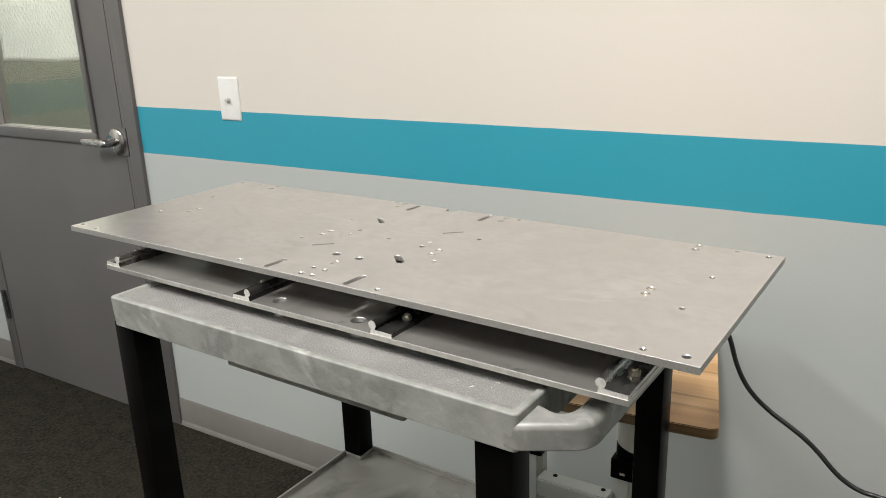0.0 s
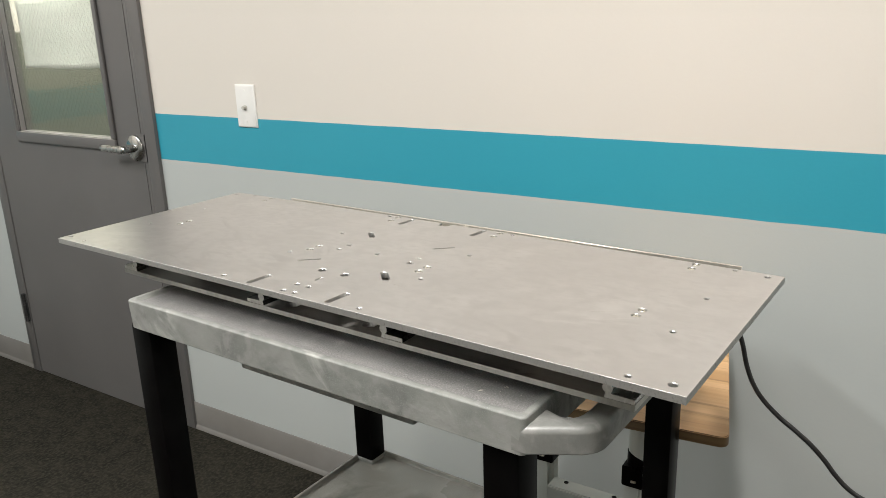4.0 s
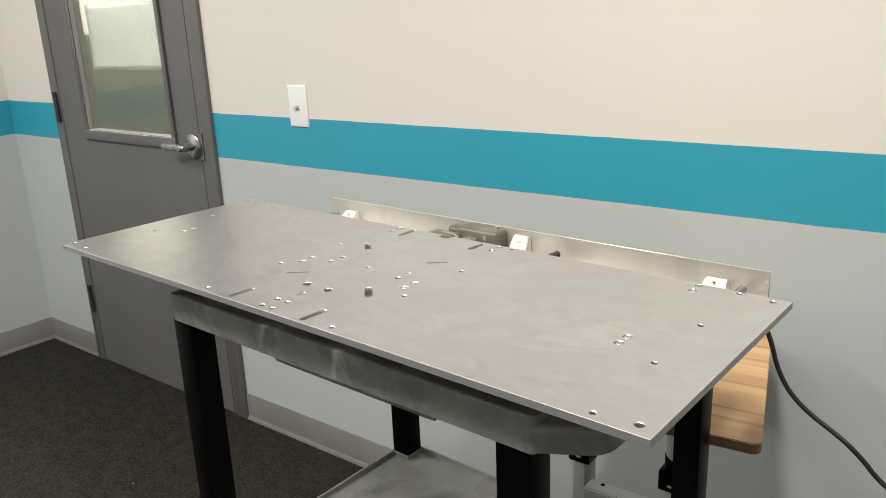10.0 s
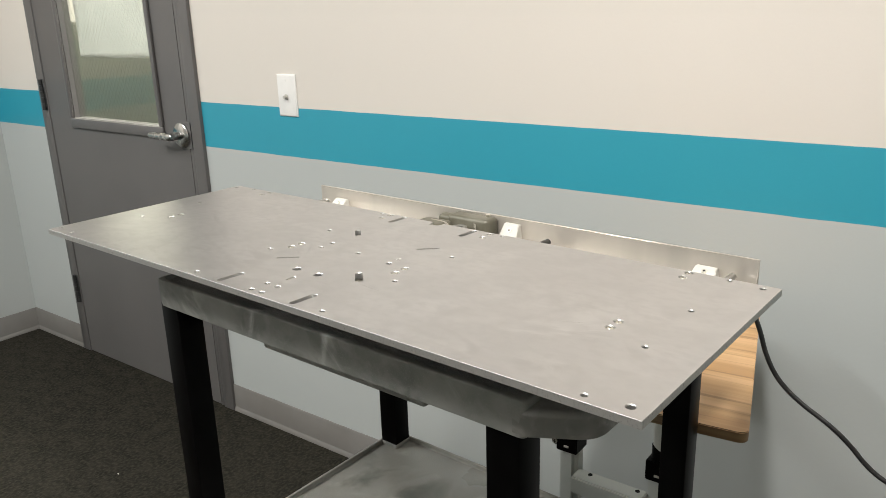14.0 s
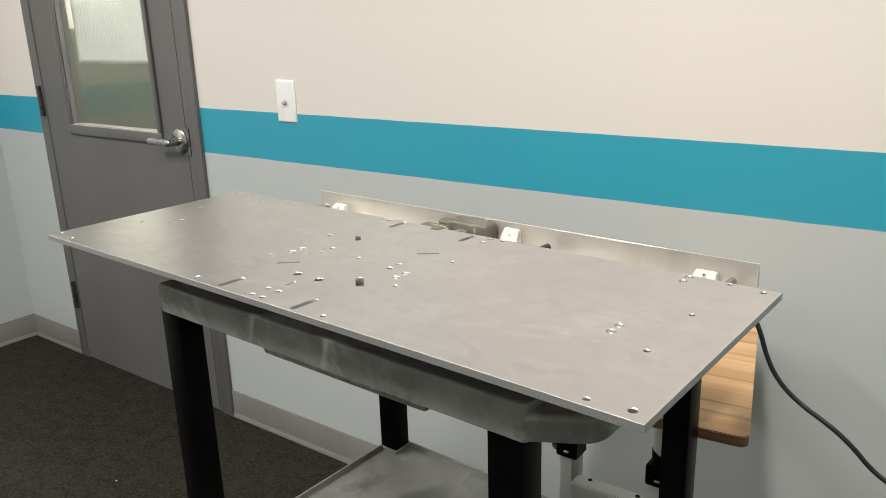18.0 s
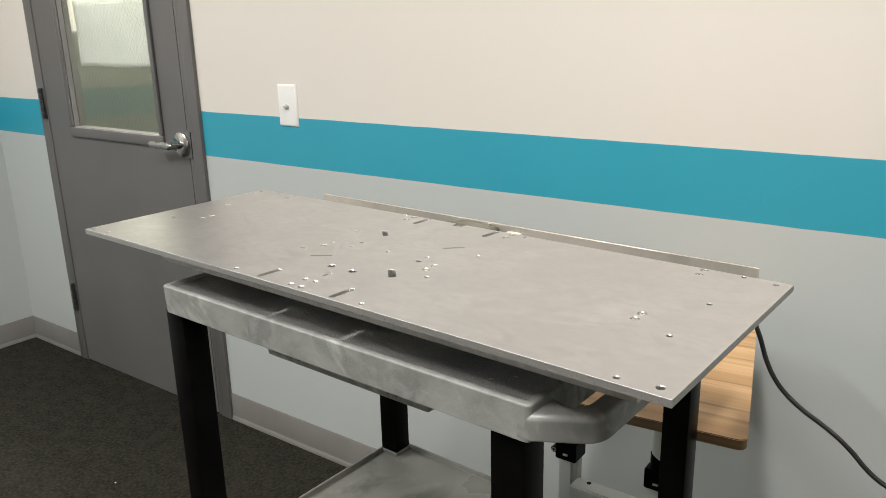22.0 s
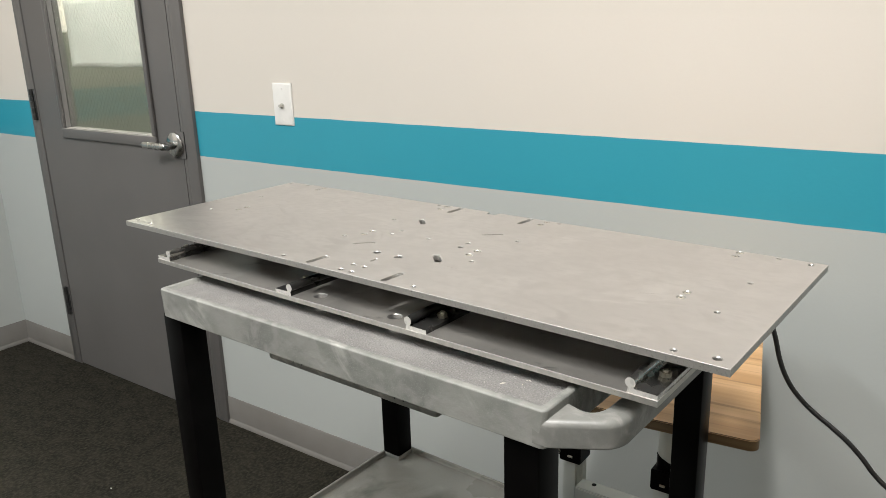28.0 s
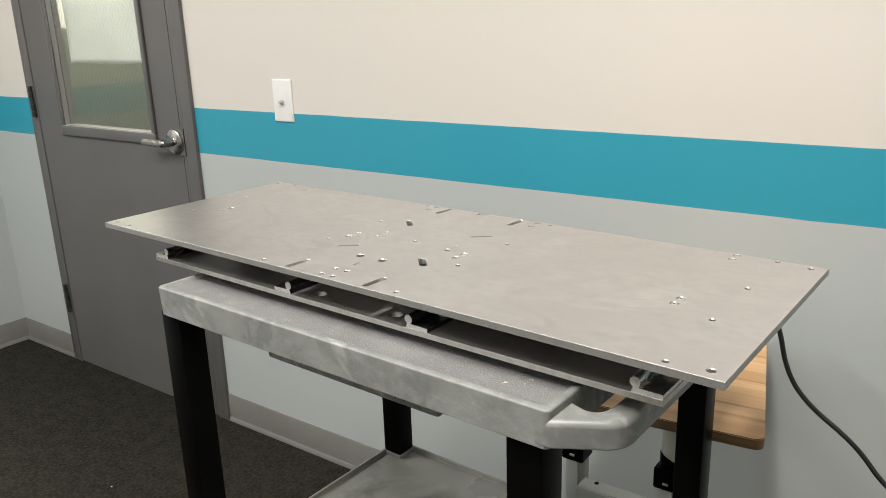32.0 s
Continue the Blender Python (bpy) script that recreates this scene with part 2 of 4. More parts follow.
M_HANDLE = mat("grey_moulded_handle", (0.196, 0.197, 0.182), 0.43, spots=(
    (8, 7, (0.36, 0.66), (0.250, 0.247, 0.230), ONE, 0.8),
    (19, 7, (0.46, 0.72), (0.158, 0.160, 0.148), ONE, 0.6),
    (60, 5, (0.45, 0.75), (0.275, 0.270, 0.250), ONE, 0.6)), bump=0.25, bump_scale=140, rvar=0.08)
M_TRAY_FLOOR = mat("pebbled_tray_floor", (0.175, 0.169, 0.161), 0.46, spots=((9, 6, (0.4, 0.7), (0.225, 0.217, 0.207), ONE, 0.6), (40, 5, (0.5, 0.75), (0.26, 0.251, 0.239), ONE, 0.4), (500, 2, (0.45, 0.72), (0.27, 0.261, 0.249), ONE)), bump=0.7, bump_scale=500, rvar=0.08, spec=0.9)
M_SHELF = mat("grey_foam_shelf", (0.215, 0.209, 0.186), 0.34, spots=((4, 6, (0.35, 0.65), (0.285, 0.276, 0.247), ONE, 0.8), (11, 6, (0.50, 0.70), (0.34, 0.327, 0.293), ONE, 0.5), (6, 6, (0.50, 0.66), (0.112, 0.112, 0.096), ONE, 0.8), (60, 5, (0.55, 0.74), (0.31, 0.30, 0.27), (0.5, 1, 1), 0.6, (0, 0, 0.7), 9)), bump=0.30, bump_scale=500, rvar=0.12)
M_HINGE = mat("dull_hinge_steel", (0.055, 0.055, 0.054), 0.4, 0.6, spots=((40, 3, (0.4, 0.7), (0.09, 0.09, 0.088), ONE),))
M_BLACK = mat("black_plastic", (0.0016, 0.0014, 0.0014), 0.32, spots=((20, 4, (0.4, 0.7), (0.0028, 0.0026, 0.0026), ONE),), bump=0.02, bump_scale=400, spec=0.07)
M_RUBBER = mat("black_rubber", (0.010, 0.009, 0.009), 0.30, spots=((60, 3, (0.4, 0.7), (0.016, 0.0145, 0.0145), ONE),), spec=0.7)
M_WHITE_STEEL = mat("white_powder_coat", (0.48, 0.495, 0.46), 0.4, spots=((8, 4, (0.4, 0.7), (0.44, 0.455, 0.42), ONE),), bump=0.08, bump_scale=600)
M_DARK_IRON = mat("grey_cast_housing", (0.118, 0.110, 0.078), 0.42, 0.2, spots=((25, 4, (0.4, 0.7), (0.17, 0.16, 0.125), ONE),), bump=0.08)
M_BOLT = mat("zinc_bolt", (0.72, 0.69, 0.60), 0.30, 0.9, spots=((400, 3, (0.45, 0.7), (0.55, 0.52, 0.44), ONE),))
M_PAPER = mat("white_paper", (0.47, 0.465, 0.425), 0.8, spots=((6, 3, (0.3, 0.7), (0.42, 0.42, 0.38), ONE),))
# lower part darkened against the strong lamp, upper whitened to brighten the plate reflection
M_HALL = mat("hall_lower_darkened", (0.125, 0.135, 0.104), 0.7, spots=((2, 3, (0.3, 0.7), (0.112, 0.122, 0.094), ONE),))
M_HALL_TOP = mat("hall_upper_brightened", (0.78, 0.75, 0.69), 0.6, spots=((2, 3, (0.3, 0.7), (0.74, 0.71, 0.65), ONE),))
M_WIRE = mat("glass_wire", (0.11, 0.125, 0.092), 0.7)


def glass_mat():
    m = bpy.data.materials.new("door_glass")
    m.use_nodes = True
    b = m.node_tree.nodes["Principled BSDF"]
    b.inputs["Base Color"].default_value = (0.93, 0.96, 0.90, 1)
    b.inputs["Roughness"].default_value, b.inputs["Transmission Weight"].default_value, b.inputs["IOR"].default_value = 0.08, 1.0, 1.45
    return m


M_GLASS = glass_mat()


def wood_mat():
    m = mat("oak_laminate", (0.55, 0.31, 0.134), 0.42, spots=((4, 4, (0.40, 0.60), (0.72, 0.45, 0.225), (0.15, 6, 6)), (9, 5, (0.55, 0.64), (0.41, 0.222, 0.094), (0.12, 7, 7)), (30, 4, (0.52, 0.72), (0.50, 0.285, 0.126), (0.06, 5, 5))), bump=0.04, bump_scale=200)
    return m


M_WOOD = wood_mat()
# oak edge coloured darker, since less light falls on its upright face
M_WOOD_EDGE = mat("shaded_wood_edge", (0.20, 0.128, 0.062), 0.45, spots=((30, 5, (0.4, 0.7), (0.15, 0.086, 0.040), (0.15, 1, 4)),), bump=0.05)


# mesh helpers
def box(bm, x0, x1, y0, y1, z0, z1, bevel=0.0, seg=2, mi=0):
    g = bmesh.ops.create_cube(bm, size=1)
    v = g["verts"]
    bmesh.ops.scale(bm, vec=(x1 - x0, y1 - y0, z1 - z0), verts=v)
    bmesh.ops.translate(bm, vec=((x0 + x1) / 2, (y0 + y1) / 2, (z0 + z1) / 2), verts=v)
    fs = {f for q in v for f in q.link_faces}
    for f in fs:
        f.material_index = mi
    if bevel:
        es = list({e for q in v for e in q.link_edges})
        bmesh.ops.bevel(bm, geom=es, offset=bevel, segments=seg, affect="EDGES", profile=0.5)


def cyl(bm, p, q, r, n=24, r2=None, mi=0, caps=True):
    p, q = Vector(p), Vector(q)
    g = bmesh.ops.create_cone(bm, cap_ends=caps, segments=n, radius1=r, radius2=r if r2 is None else r2, depth=(q - p).length)
    m = Matrix.Translation((p + q) / 2) @ (q - p).to_track_quat("Z", "Y").to_matrix().to_4x4()
    bmesh.ops.transform(bm, matrix=m, verts=g["verts"])
    for f in {f for v in g["verts"] for f in v.link_faces}:
        f.material_index, f.smooth = mi, len(f.verts) == 4


def prism(bm, outline, z0, z1, mi=0):
    """A closed outline (x, y), extruded from z0 to z1."""
    lo = [bm.verts.new((x, y, z0)) for x, y in outline]
    hi = [bm.verts.new((x, y, z1)) for x, y in outline]
    n = len(outline)
    fs = [bm.faces.new(lo[::-1]), bm.faces.new(hi)]
    for i in range(n):
        fs.append(bm.faces.new((lo[i], lo[(i + 1) % n], hi[(i + 1) % n], hi[i])))
    for f in fs:
        f.material_index = mi
    return lo, hi


def loft(bm, rings, close=True):
    """Skin rings of equal length, from first to last."""
    vs = [[bm.verts.new(p) for p in r] for r in rings]
    n = len(rings[0])
    for a, b in zip(vs, vs[1:]):
        for i in range(n if close else n - 1):
            f = bm.faces.new((a[i], a[(i + 1) % n], b[(i + 1) % n], b[i]))
            f.smooth = True
    return vs


def mesh(name, bm, *mats):
    bmesh.ops.recalc_face_normals(bm, faces=bm.faces)
    me = bpy.data.meshes.new(name)
    bm.to_mesh(me)
    bm.free()
    me.set_sharp_from_angle(angle=radians(42))
    for m in mats:
        me.materials.append(m)
    return me


def part(name, bm, material, parent, label=""):
    mats = material if isinstance(material, tuple) else (material,)
    o = new(name, mesh(name, bm, *mats))
    o.parent = parent
    if label:
        tagged(o, label)
    return o


def thing(name, label, category, group="", at=None, kind=""):
    o = new(name)
    o.empty_display_size = 0.05
    if at is not None:
        o.matrix_basis = at
    return tagged(o, label, category, group, kind)


def structure(name, bm, material, label):
    mats = material if isinstance(material, tuple) else (material,)
    return tagged(new(name, mesh(name, bm, *mats)), label, kind="structure")


def quick_box(*a, **k):
    bm = bmesh.new()
    box(bm, *a, **k)
    return bm


# ---- room ----
XL, XR, YB = -1.705, 4.2, -5.0
OP0, OP1, OPH = -1.267, -0.407, 2.03        # door opening
FR = 0.050                                  # width of the frame's face


def room():
    bm = bmesh.new()
    box(bm, XL - 0.1, XR + 0.1, YB - 0.1, 2.0, -0.1, 0.0)
    structure("floor", bm, M_CARPET, "dark charcoal low-pile carpet with faint flecks")
    bm = bmesh.new()
    for x0, x1, z0, z1 in ((XL, OP0 - FR + 0.01, 0, CEIL), (OP1 + FR - 0.01, XR, 0, CEIL), (OP0 - FR + 0.01, OP1 + FR - 0.01, OPH + FR - 0.01, CEIL)):
        box(bm, x0, x1, 0.0, 0.12, z0, z1)
    structure("wall_north", bm, M_WALL, "painted wall, grey below, teal band, warm off-white above")
    structure("wall_west", quick_box(XL - 0.1, XL, YB, 0.12, 0, CEIL), M_WALL, "painted side wall with the same teal band")
    structure("wall_east", quick_box(XR, XR + 0.1, YB, 0.12, 0, CEIL), M_WALL, "painted side wall with the same teal band")
    structure("wall_south", quick_box(XL, XR, YB - 0.1, YB, 0, CEIL), M_WALL, "painted wall with the same teal band")
    structure("ceiling", quick_box(XL - 0.1, XR + 0.1, YB - 0.1, 2.0, CEIL, CEIL + 0.1), M_CEIL, "white mineral tile ceiling")
    bm = bmesh.new()
    for z0, z1, mi in ((0, 1.3, 0), (1.3, CEIL, 1)):
        box(bm, XL, XR, 1.7, 1.8, z0, z1, mi=mi)
        box(bm, XL - 0.1, XL, 0.12, 1.8, z0, z1, mi=mi)
        box(bm, XR, XR + 0.1, 0.12, 1.8, z0, z1, mi=mi)
    structure("wall_hall", bm, (M_HALL, M_HALL_TOP), "corridor wall behind the door, darkened green-grey below, whitened above to brighten the plate reflection")


def cove(name, p, q, inward):
    """Vinyl cove base along a wall from p to q, with a rounded toe."""
    bm = bmesh.new()
    prof = [(0, 0), (0.0095, 0), (0.0094, 0.0022), (0.0052, 0.0130), (0.0038, 0.0142), (0.0035, 0.0160), (0.0035, 0.096), (0.002, 0.098), (0, 0.098)]
    rings = [[(e[0] + inward[0] * d, e[1] + inward[1] * d, z) for d, z in prof] for e in (p, q)]
    vs = loft(bm, rings)
    bm.faces.new(vs[0][::-1])
    bm.faces.new(vs[1])
    return structure(name, bm, M_BASE, "grey vinyl cove baseboard with a sloped toe")


def door():
    t = thing("door_1", "closed grey steel door with a wired glass window and lever handle", "door", kind="structure")
    # frame of folded steel, its face proud of the wall
    bm = bmesh.new()
    box(bm, OP0 - FR - 0.002, OP0, -0.012, 0.13, 0, OPH + FR, 0.002)
    part("door_frame_side", bm, M_DOOR, t)
    bm = bmesh.new()
    box(bm, OP1, OP1 + FR, -0.012, 0.13, 0, OPH + FR, 0.002)
    box(bm, OP1 - 0.021, OP1, -0.0072, 0.12, 0, OPH, 0.001)
    part("door_frame_side", bm, M_DOOR, t)
    part("door_frame_head", quick_box(OP0, OP1, -0.012, 0.13, OPH, OPH + FR, bevel=0.002), M_DOOR, t)
    # leaf with its window opening
    L0, L1, y0, y1 = OP0 + 0.003, OP1 - 0.0222, -0.008, 0.036
    g0, g1, gz0, gz1 = -1.092, -0.568, 0.966, 1.82
    bm = bmesh.new()
    for a in ((L0, g0, 0.004, OPH - 0.003), (g1, L1, 0.004, OPH - 0.003), (g0, g1, 0.004, gz0), (g0, g1, gz1, OPH - 0.003)):
        box(bm, a[0], a[1], y0, y1, a[2], a[3])
    bmesh.ops.remove_doubles(bm, verts=bm.verts, dist=1e-5)
    leaf = part("leaf", bm, M_DOOR, t)
    w, v = 0.020, 0.036
    for nm, a in (("glazing_bead", (g0 - w, g1 + w, gz0 - v, gz0)), ("glazing_bead", (g0 - w, g1 + w, gz1, gz1 + v)), ("glazing_bead", (g0 - w, g0, gz0, gz1)), ("glazing_bead", (g1, g1 + w, gz0, gz1))):
        bm = bmesh.new()
        box(bm, a[0], a[1], y0 - 0.011, y0 - 0.0005, a[2], a[3], 0.005, 2)
        part(nm, bm, M_DOOR, t)
    pane = part("pane", quick_box(g0, g1, 0.010, 0.016, gz0, gz1), M_GLASS, t, "greenish wired safety glass")
    pane.visible_shadow = False
    # diamond wire mesh in the glass
    verts, faces = [], []
    step, r, y = 0.0205, 0.00023, 0.0085
    n = int((g1 - g0 + gz1 - gz0) / step) + 2
    for sgn in (1, -1):
        for i in range(n):
            x0 = g0 + i * step if sgn < 0 else g1 - i * step
            k = 1.45
            za, zb = gz0, gz1
            xa, xb = x0, x0 - sgn * (zb - za) / k * -1
            # clip to the pane
            def at(x):
                return za + (x - xa) * (zb - za) / (xb - xa)
            lo, hi = min(xa, xb), max(xa, xb)
            lo, hi = max(lo, g0), min(hi, g1)
            if hi - lo < 0.004:
                continue
            p, q = Vector((lo, y, at(lo))), Vector((hi, y, at(hi)))
            u = (q - p).normalized()
            s = Vector((-u.z, 0, u.x)) * r
            d = Vector((0, -r, 0))
            b = len(verts)
            for e in (p, q):
                verts += [e + s, e + d, e - s]
            faces += [(b, b + 1, b + 4, b + 3), (b + 1, b + 2, b + 5, b + 4)]
    me = bpy.data.meshes.new("wire_mesh")
    me.from_pydata(verts, [], faces)
    me.materials.append(M_WIRE)
    o = new("wire_mesh", me)
    o.parent = pane
    tagged(o, kind="stuff")
    # hinges on the left jamb
    for z in (0.216, 0.986, 1.77):
        hx = OP0 - 0.014
        bm = bmesh.new()
        box(bm, hx - 0.011, hx + 0.012, -0.0145, -0.0085, z, z + 0.113, 0.001, 1)
        hinge = part("hinge", bm, M_HINGE, t, "dull steel butt hinge")
        for k in range(5):
            bm = bmesh.new()
            cyl(bm, (hx, -0.018, z + k * 0.0226 + 0.0006), (hx, -0.018, z + k * 0.0226 + 0.022), 0.0075, 16)
            part("knuckle", bm, M_HINGE, hinge)
    # lever set
    lx, lz = -0.455, 0.945
    bm = bmesh.new()
    cyl(bm, (lx, y0, lz), (lx, y0 - 0.010, lz), 0.039, 40)
    cyl(bm, (lx, y0 - 0.010, lz), (lx, y0 - 0.016, lz), 0.039, 40, 0.031)
    rose = part("rose", bm, M_STEEL, t, "satin steel round rose")
    bm = bmesh.new()
    cyl(bm, (lx, y0 - 0.015, lz), (lx, y0 - 0.048, lz), 0.0125, 24)
    rings = []
    for i in range(13):
        u = i / 12
        x = lx + 0.012 - u * 0.125
        yy = y0 - 0.052 + 0.010 * max(0, u - 0.75) * 4 * (u - 0.75)
        hw, hh = 0.0085, 0.0125 - 0.003 * u
        if i in (0, 12):
            hw, hh = hw * 0.5, hh * 0.5
        rings.append([(x, yy + hw * math.cos(a), lz + hh * math.sin(a)) for a in [k * math.tau / 16 for k in range(16)]])
    vs = loft(bm, rings)
    bm.faces.new(vs[0][::-1])
    bm.faces.new(vs[-1])
    part("lever", bm, M_STEEL, t, "satin steel lever handle")
    bm = bmesh.new()
    box(bm, L1 - 0.020, L1 + 0.0175, y0 - 0.0035, y0 - 0.0005, lz - 0.042, lz + 0.042, 0.0005, 1)
    part("latch_guard", bm, M_DOOR, t)
    # solid dark strip that paints the shade in the gap at the latch
    part("latch_gap_shade", quick_box(L1 + 0.0177, L1 + 0.0200, y0 - 0.0040, y0 + 0.0005, lz - 0.042, lz + 0.042), M_HINGE, t, "dark strip standing in for the shaded gap beside the latch guard")


def paper_sheet():
    bm = bmesh.new()
    nx, nz = 16, 12
    vs = [[bm.verts.new((-1.045 + 0.465 * i / nx, 0.026 + 0.0035 * math.sin(i * 0.55 + k * 0.22) * (0.4 + 0.6 * math.sin(i * 0.23 + 1)), 1.180 - 0.002 * (1 - i / nx) + 0.222 * k / nz + 0.0015 * math.sin(i * 0.5) * (k == 0))) for i in range(nx + 1)] for k in range(nz + 1)]
    for k in range(nz):
        for i in range(nx):
            bm.faces.new((vs[k][i], vs[k][i + 1], vs[k + 1][i + 1], vs[k + 1][i])).smooth = True
    o = new("paper_sheet", mesh("paper_sheet", bm, M_PAPER))
    md = o.modifiers.new("thickness", "SOLIDIFY")
    md.thickness = 0.0006
    tagged(o, "white paper sheet covering the upper door window", "paper")


def switch_plate():
    t = thing("wall_plate", "white plastic single-gang wall plate with a coaxial socket", "wall plate", at=pose(0.0355, 0, 1.087))
    bm = bmesh.new()
    rings = []
    for d, y in ((0.0, 0.0), (0.0, -0.003), (0.003, -0.0055), (0.005, -0.006)):
        w, h = 0.0365 - d, 0.0572 - d
        rings.append([(sx * w, y, sz * h) for sx, sz in ((-1, -1), (1, -1), (1, 1), (-1, 1))])
    vs = loft(bm, rings)
    bm.faces.new(vs[0][::-1])
    bm.faces.new(vs[-1])
    for f in bm.faces:
        f.smooth = False
    part("cover", bm, M_PLATE_W, t)
    bm = bmesh.new()
    cyl(bm, (0, -0.006, -0.004), (0, -0.009, -0.004), 0.0075, 6)
    cyl(bm, (0, -0.009, -0.004), (0, -0.0165, -0.004), 0.0047, 20)
    part("coaxial_socket", bm, M_PLASTIC_W, t, "small round socket stub")
    for z in (0.042, -0.042):
        bm = bmesh.new()
        cyl(bm, (0, -0.006, z), (0, -0.0072, z), 0.003, 14)
        part("screw", bm, M_PLATE_W, t)


room()
cove("baseboard", (OP1 + FR, 0, 0), (XR, 0, 0), (0, -1))
cove("baseboard", (XL, 0, 0), (OP0 - FR, 0, 0), (0, -1))
cove("baseboard", (XL, YB, 0), (XL, 0, 0), (1, 0))
door()
paper_sheet()
switch_plate()

# ---- cart and the slide unit on it ----
CART = pose(1.12, -0.90, 0, 0, 0, math.degrees(-0.045))
TRAY_TOP, TRAY_BOT = 0.9845, 0.9480
TRAY_DEPTH = 0.0045


def rounded(x0, x1, y0, y1, r, n=5):
    """A rectangle's outline with round corners, counter-clockwise."""
    pts = []
    for cx, cy, a0 in ((x1 - r, y0 + r, -90), (x1 - r, y1 - r, 0), (x0 + r, y1 - r, 90), (x0 + r, y0 + r, 180)):
        for k in range(n + 1):
            a = radians(a0 + 90 * k / n)
            pts.append((cx + r * math.cos(a), cy + r * math.sin(a)))
    return pts


def pan(bm, x0, x1, y0, y1, bot, top, lip, depth, r=0.006):
    """A shallow tray: drafted outside, rounded lip, sunk floor."""
    def ring(d, z):
        return [(x, y, z) for x, y in rounded(x0 + d, x1 - d, y0 + d, y1 - d, max(r - d * 0.6, 0.003))]
    rings = [ring(0.006, bot + 0.004), ring(0.002, bot), ring(0.0012, bot + 0.0008), ring(0.0, top - 0.0022), ring(0.0006, top - 0.0008), ring(0.002, top), ring(lip - 0.0012, top), ring(lip - 0.0003, top - 0.0006), ring(lip + 0.001, top - depth + 0.0015), ring(lip + 0.003, top - depth)]
    vs = loft(bm, rings)
    bm.faces.new(vs[-1]).material_index = 1
    bm.faces.new(vs[0][::-1])


def weighted(o):
    for f in o.data.polygons:
        f.use_smooth = True
    md = o.modifiers.new("shading", "WEIGHTED_NORMAL")
    md.keep_sharp = True
    return o


def cart():
    t = thing("utility_cart", "grey plastic utility cart with black square legs and a moulded handle", "cart", at=CART)
    bm = bmesh.new()
    pan(bm, -0.2905, 0.259, -0.079, 0.372, TRAY_BOT, TRAY_TOP, 0.008, TRAY_DEPTH)
    weighted(part("top_tray", bm, (M_TRAY, M_TRAY_FLOOR), t, "scuffed grey structural foam tray"))
    # moulded D-shaped handle on the end
    bm = bmesh.new()
    def bend(a, b, c, n=9):
        """A rounded corner: from a to c, drawn towards b."""
        return [(a[0] * (1 - u) ** 2 + 2 * b[0] * u * (1 - u) + c[0] * u * u, a[1] * (1 - u) ** 2 + 2 * b[1] * u * (1 - u) + c[1] * u * u) for u in (k / n for k in range(n + 1))]
    outer = [(0.246, -0.0784), (0.2588, -0.0782), (0.274, -0.0691)] + bend((0.2960, -0.0560), (0.3110, -0.0468), (0.311, -0.0290)) + [(0.311, 0.14)] + bend((0.311, 0.303), (0.311, 0.340), (0.2960, 0.3484)) + [(0.2588, 0.3714), (0.246, 0.3714)]
    inner = [(0.246, -0.0350), (0.2555, -0.0376), (0.2640, -0.0402)] + bend((0.2700, -0.0422), (0.2885, -0.0480), (0.2885, -0.0180)) + [(0.2885, 0.14)] + bend((0.2885, 0.295), (0.2885, 0.330), (0.2660, 0.330)) + [(0.256, 0.330), (0.246, 0.330)]

    def inset(path, d):
        res = []
        for k, (x, y) in enumerate(path):
            p, q = path[max(k - 1, 0)], path[min(k + 1, len(path) - 1)]
            L = math.hypot(q[0] - p[0], q[1] - p[1])
            res.append((x - (q[1] - p[1]) / L * d, y + (q[0] - p[0]) / L * d))
        return res
    rows = [[(x, y, TRAY_BOT + 0.003) for x, y in inset(outer, 0.001)]]
    for path, sign, radius, floor_z in ((outer, 1, 0.0062, TRAY_BOT + 0.0045), (inner, -1, 0.0040, 0.966)):
        edge = [(sign * radius * (1 - math.cos(a)), 0.976 - radius * (1 - math.sin(a))) for a in (k * math.pi / 12 for k in range(7))]
        strip = [[(x, y, z) for x, y in inset(path, d)] for d, z in [(0, floor_z)] + edge]
        rows += strip if sign > 0 else strip[::-1]
    grid = [[bm.verts.new(p) for p in row] for row in rows]
    for a, b in zip(grid, grid[1:] + grid[:1]):
        for k in range(len(a) - 1):
            bm.faces.new((a[k], a[k + 1], b[k + 1], b[k]))
    bm.faces.new([row[0] for row in grid][::-1])
    bm.faces.new([row[-1] for row in grid])
    bmesh.ops.recalc_face_normals(bm, faces=bm.faces)
    weighted(part("handle", bm, M_HANDLE, t))
    # drawer-like brace under the tray
    bm = bmesh.new()
    box(bm, -0.165, 0.097, -0.020, 0.25, 0.9005, 0.9095, 0.003)
    box(bm, -0.155, 0.088, 0.0, 0.24, 0.909, TRAY_BOT + 0.003)
    brace = part("under_tray_brace", bm, M_TRAY, t, "grey moulded brace bolted under the tray")
    for x in (-0.1195, -0.105, 0.040, 0.0525):
        bm = bmesh.new()
        cyl(bm, (x, -0.0204, 0.9080), (x, -0.019, 0.9080), 0.0008, 10)
        part("rivet", bm, M_BLACK, brace, "small black rivet")
    LW = 0.036
    for lx, ly in ((-0.302, -0.071), (0.212, -0.071), (-0.310, 0.322), (0.216, 0.315)):
        bm = bmesh.new()
        box(bm, lx, lx + LW, ly, ly + LW, 0.0, TRAY_BOT + 0.0005, 0.0025, 2)
        leg = part("leg", bm, M_BLACK, t, "black square plastic leg")
        bm = bmesh.new()
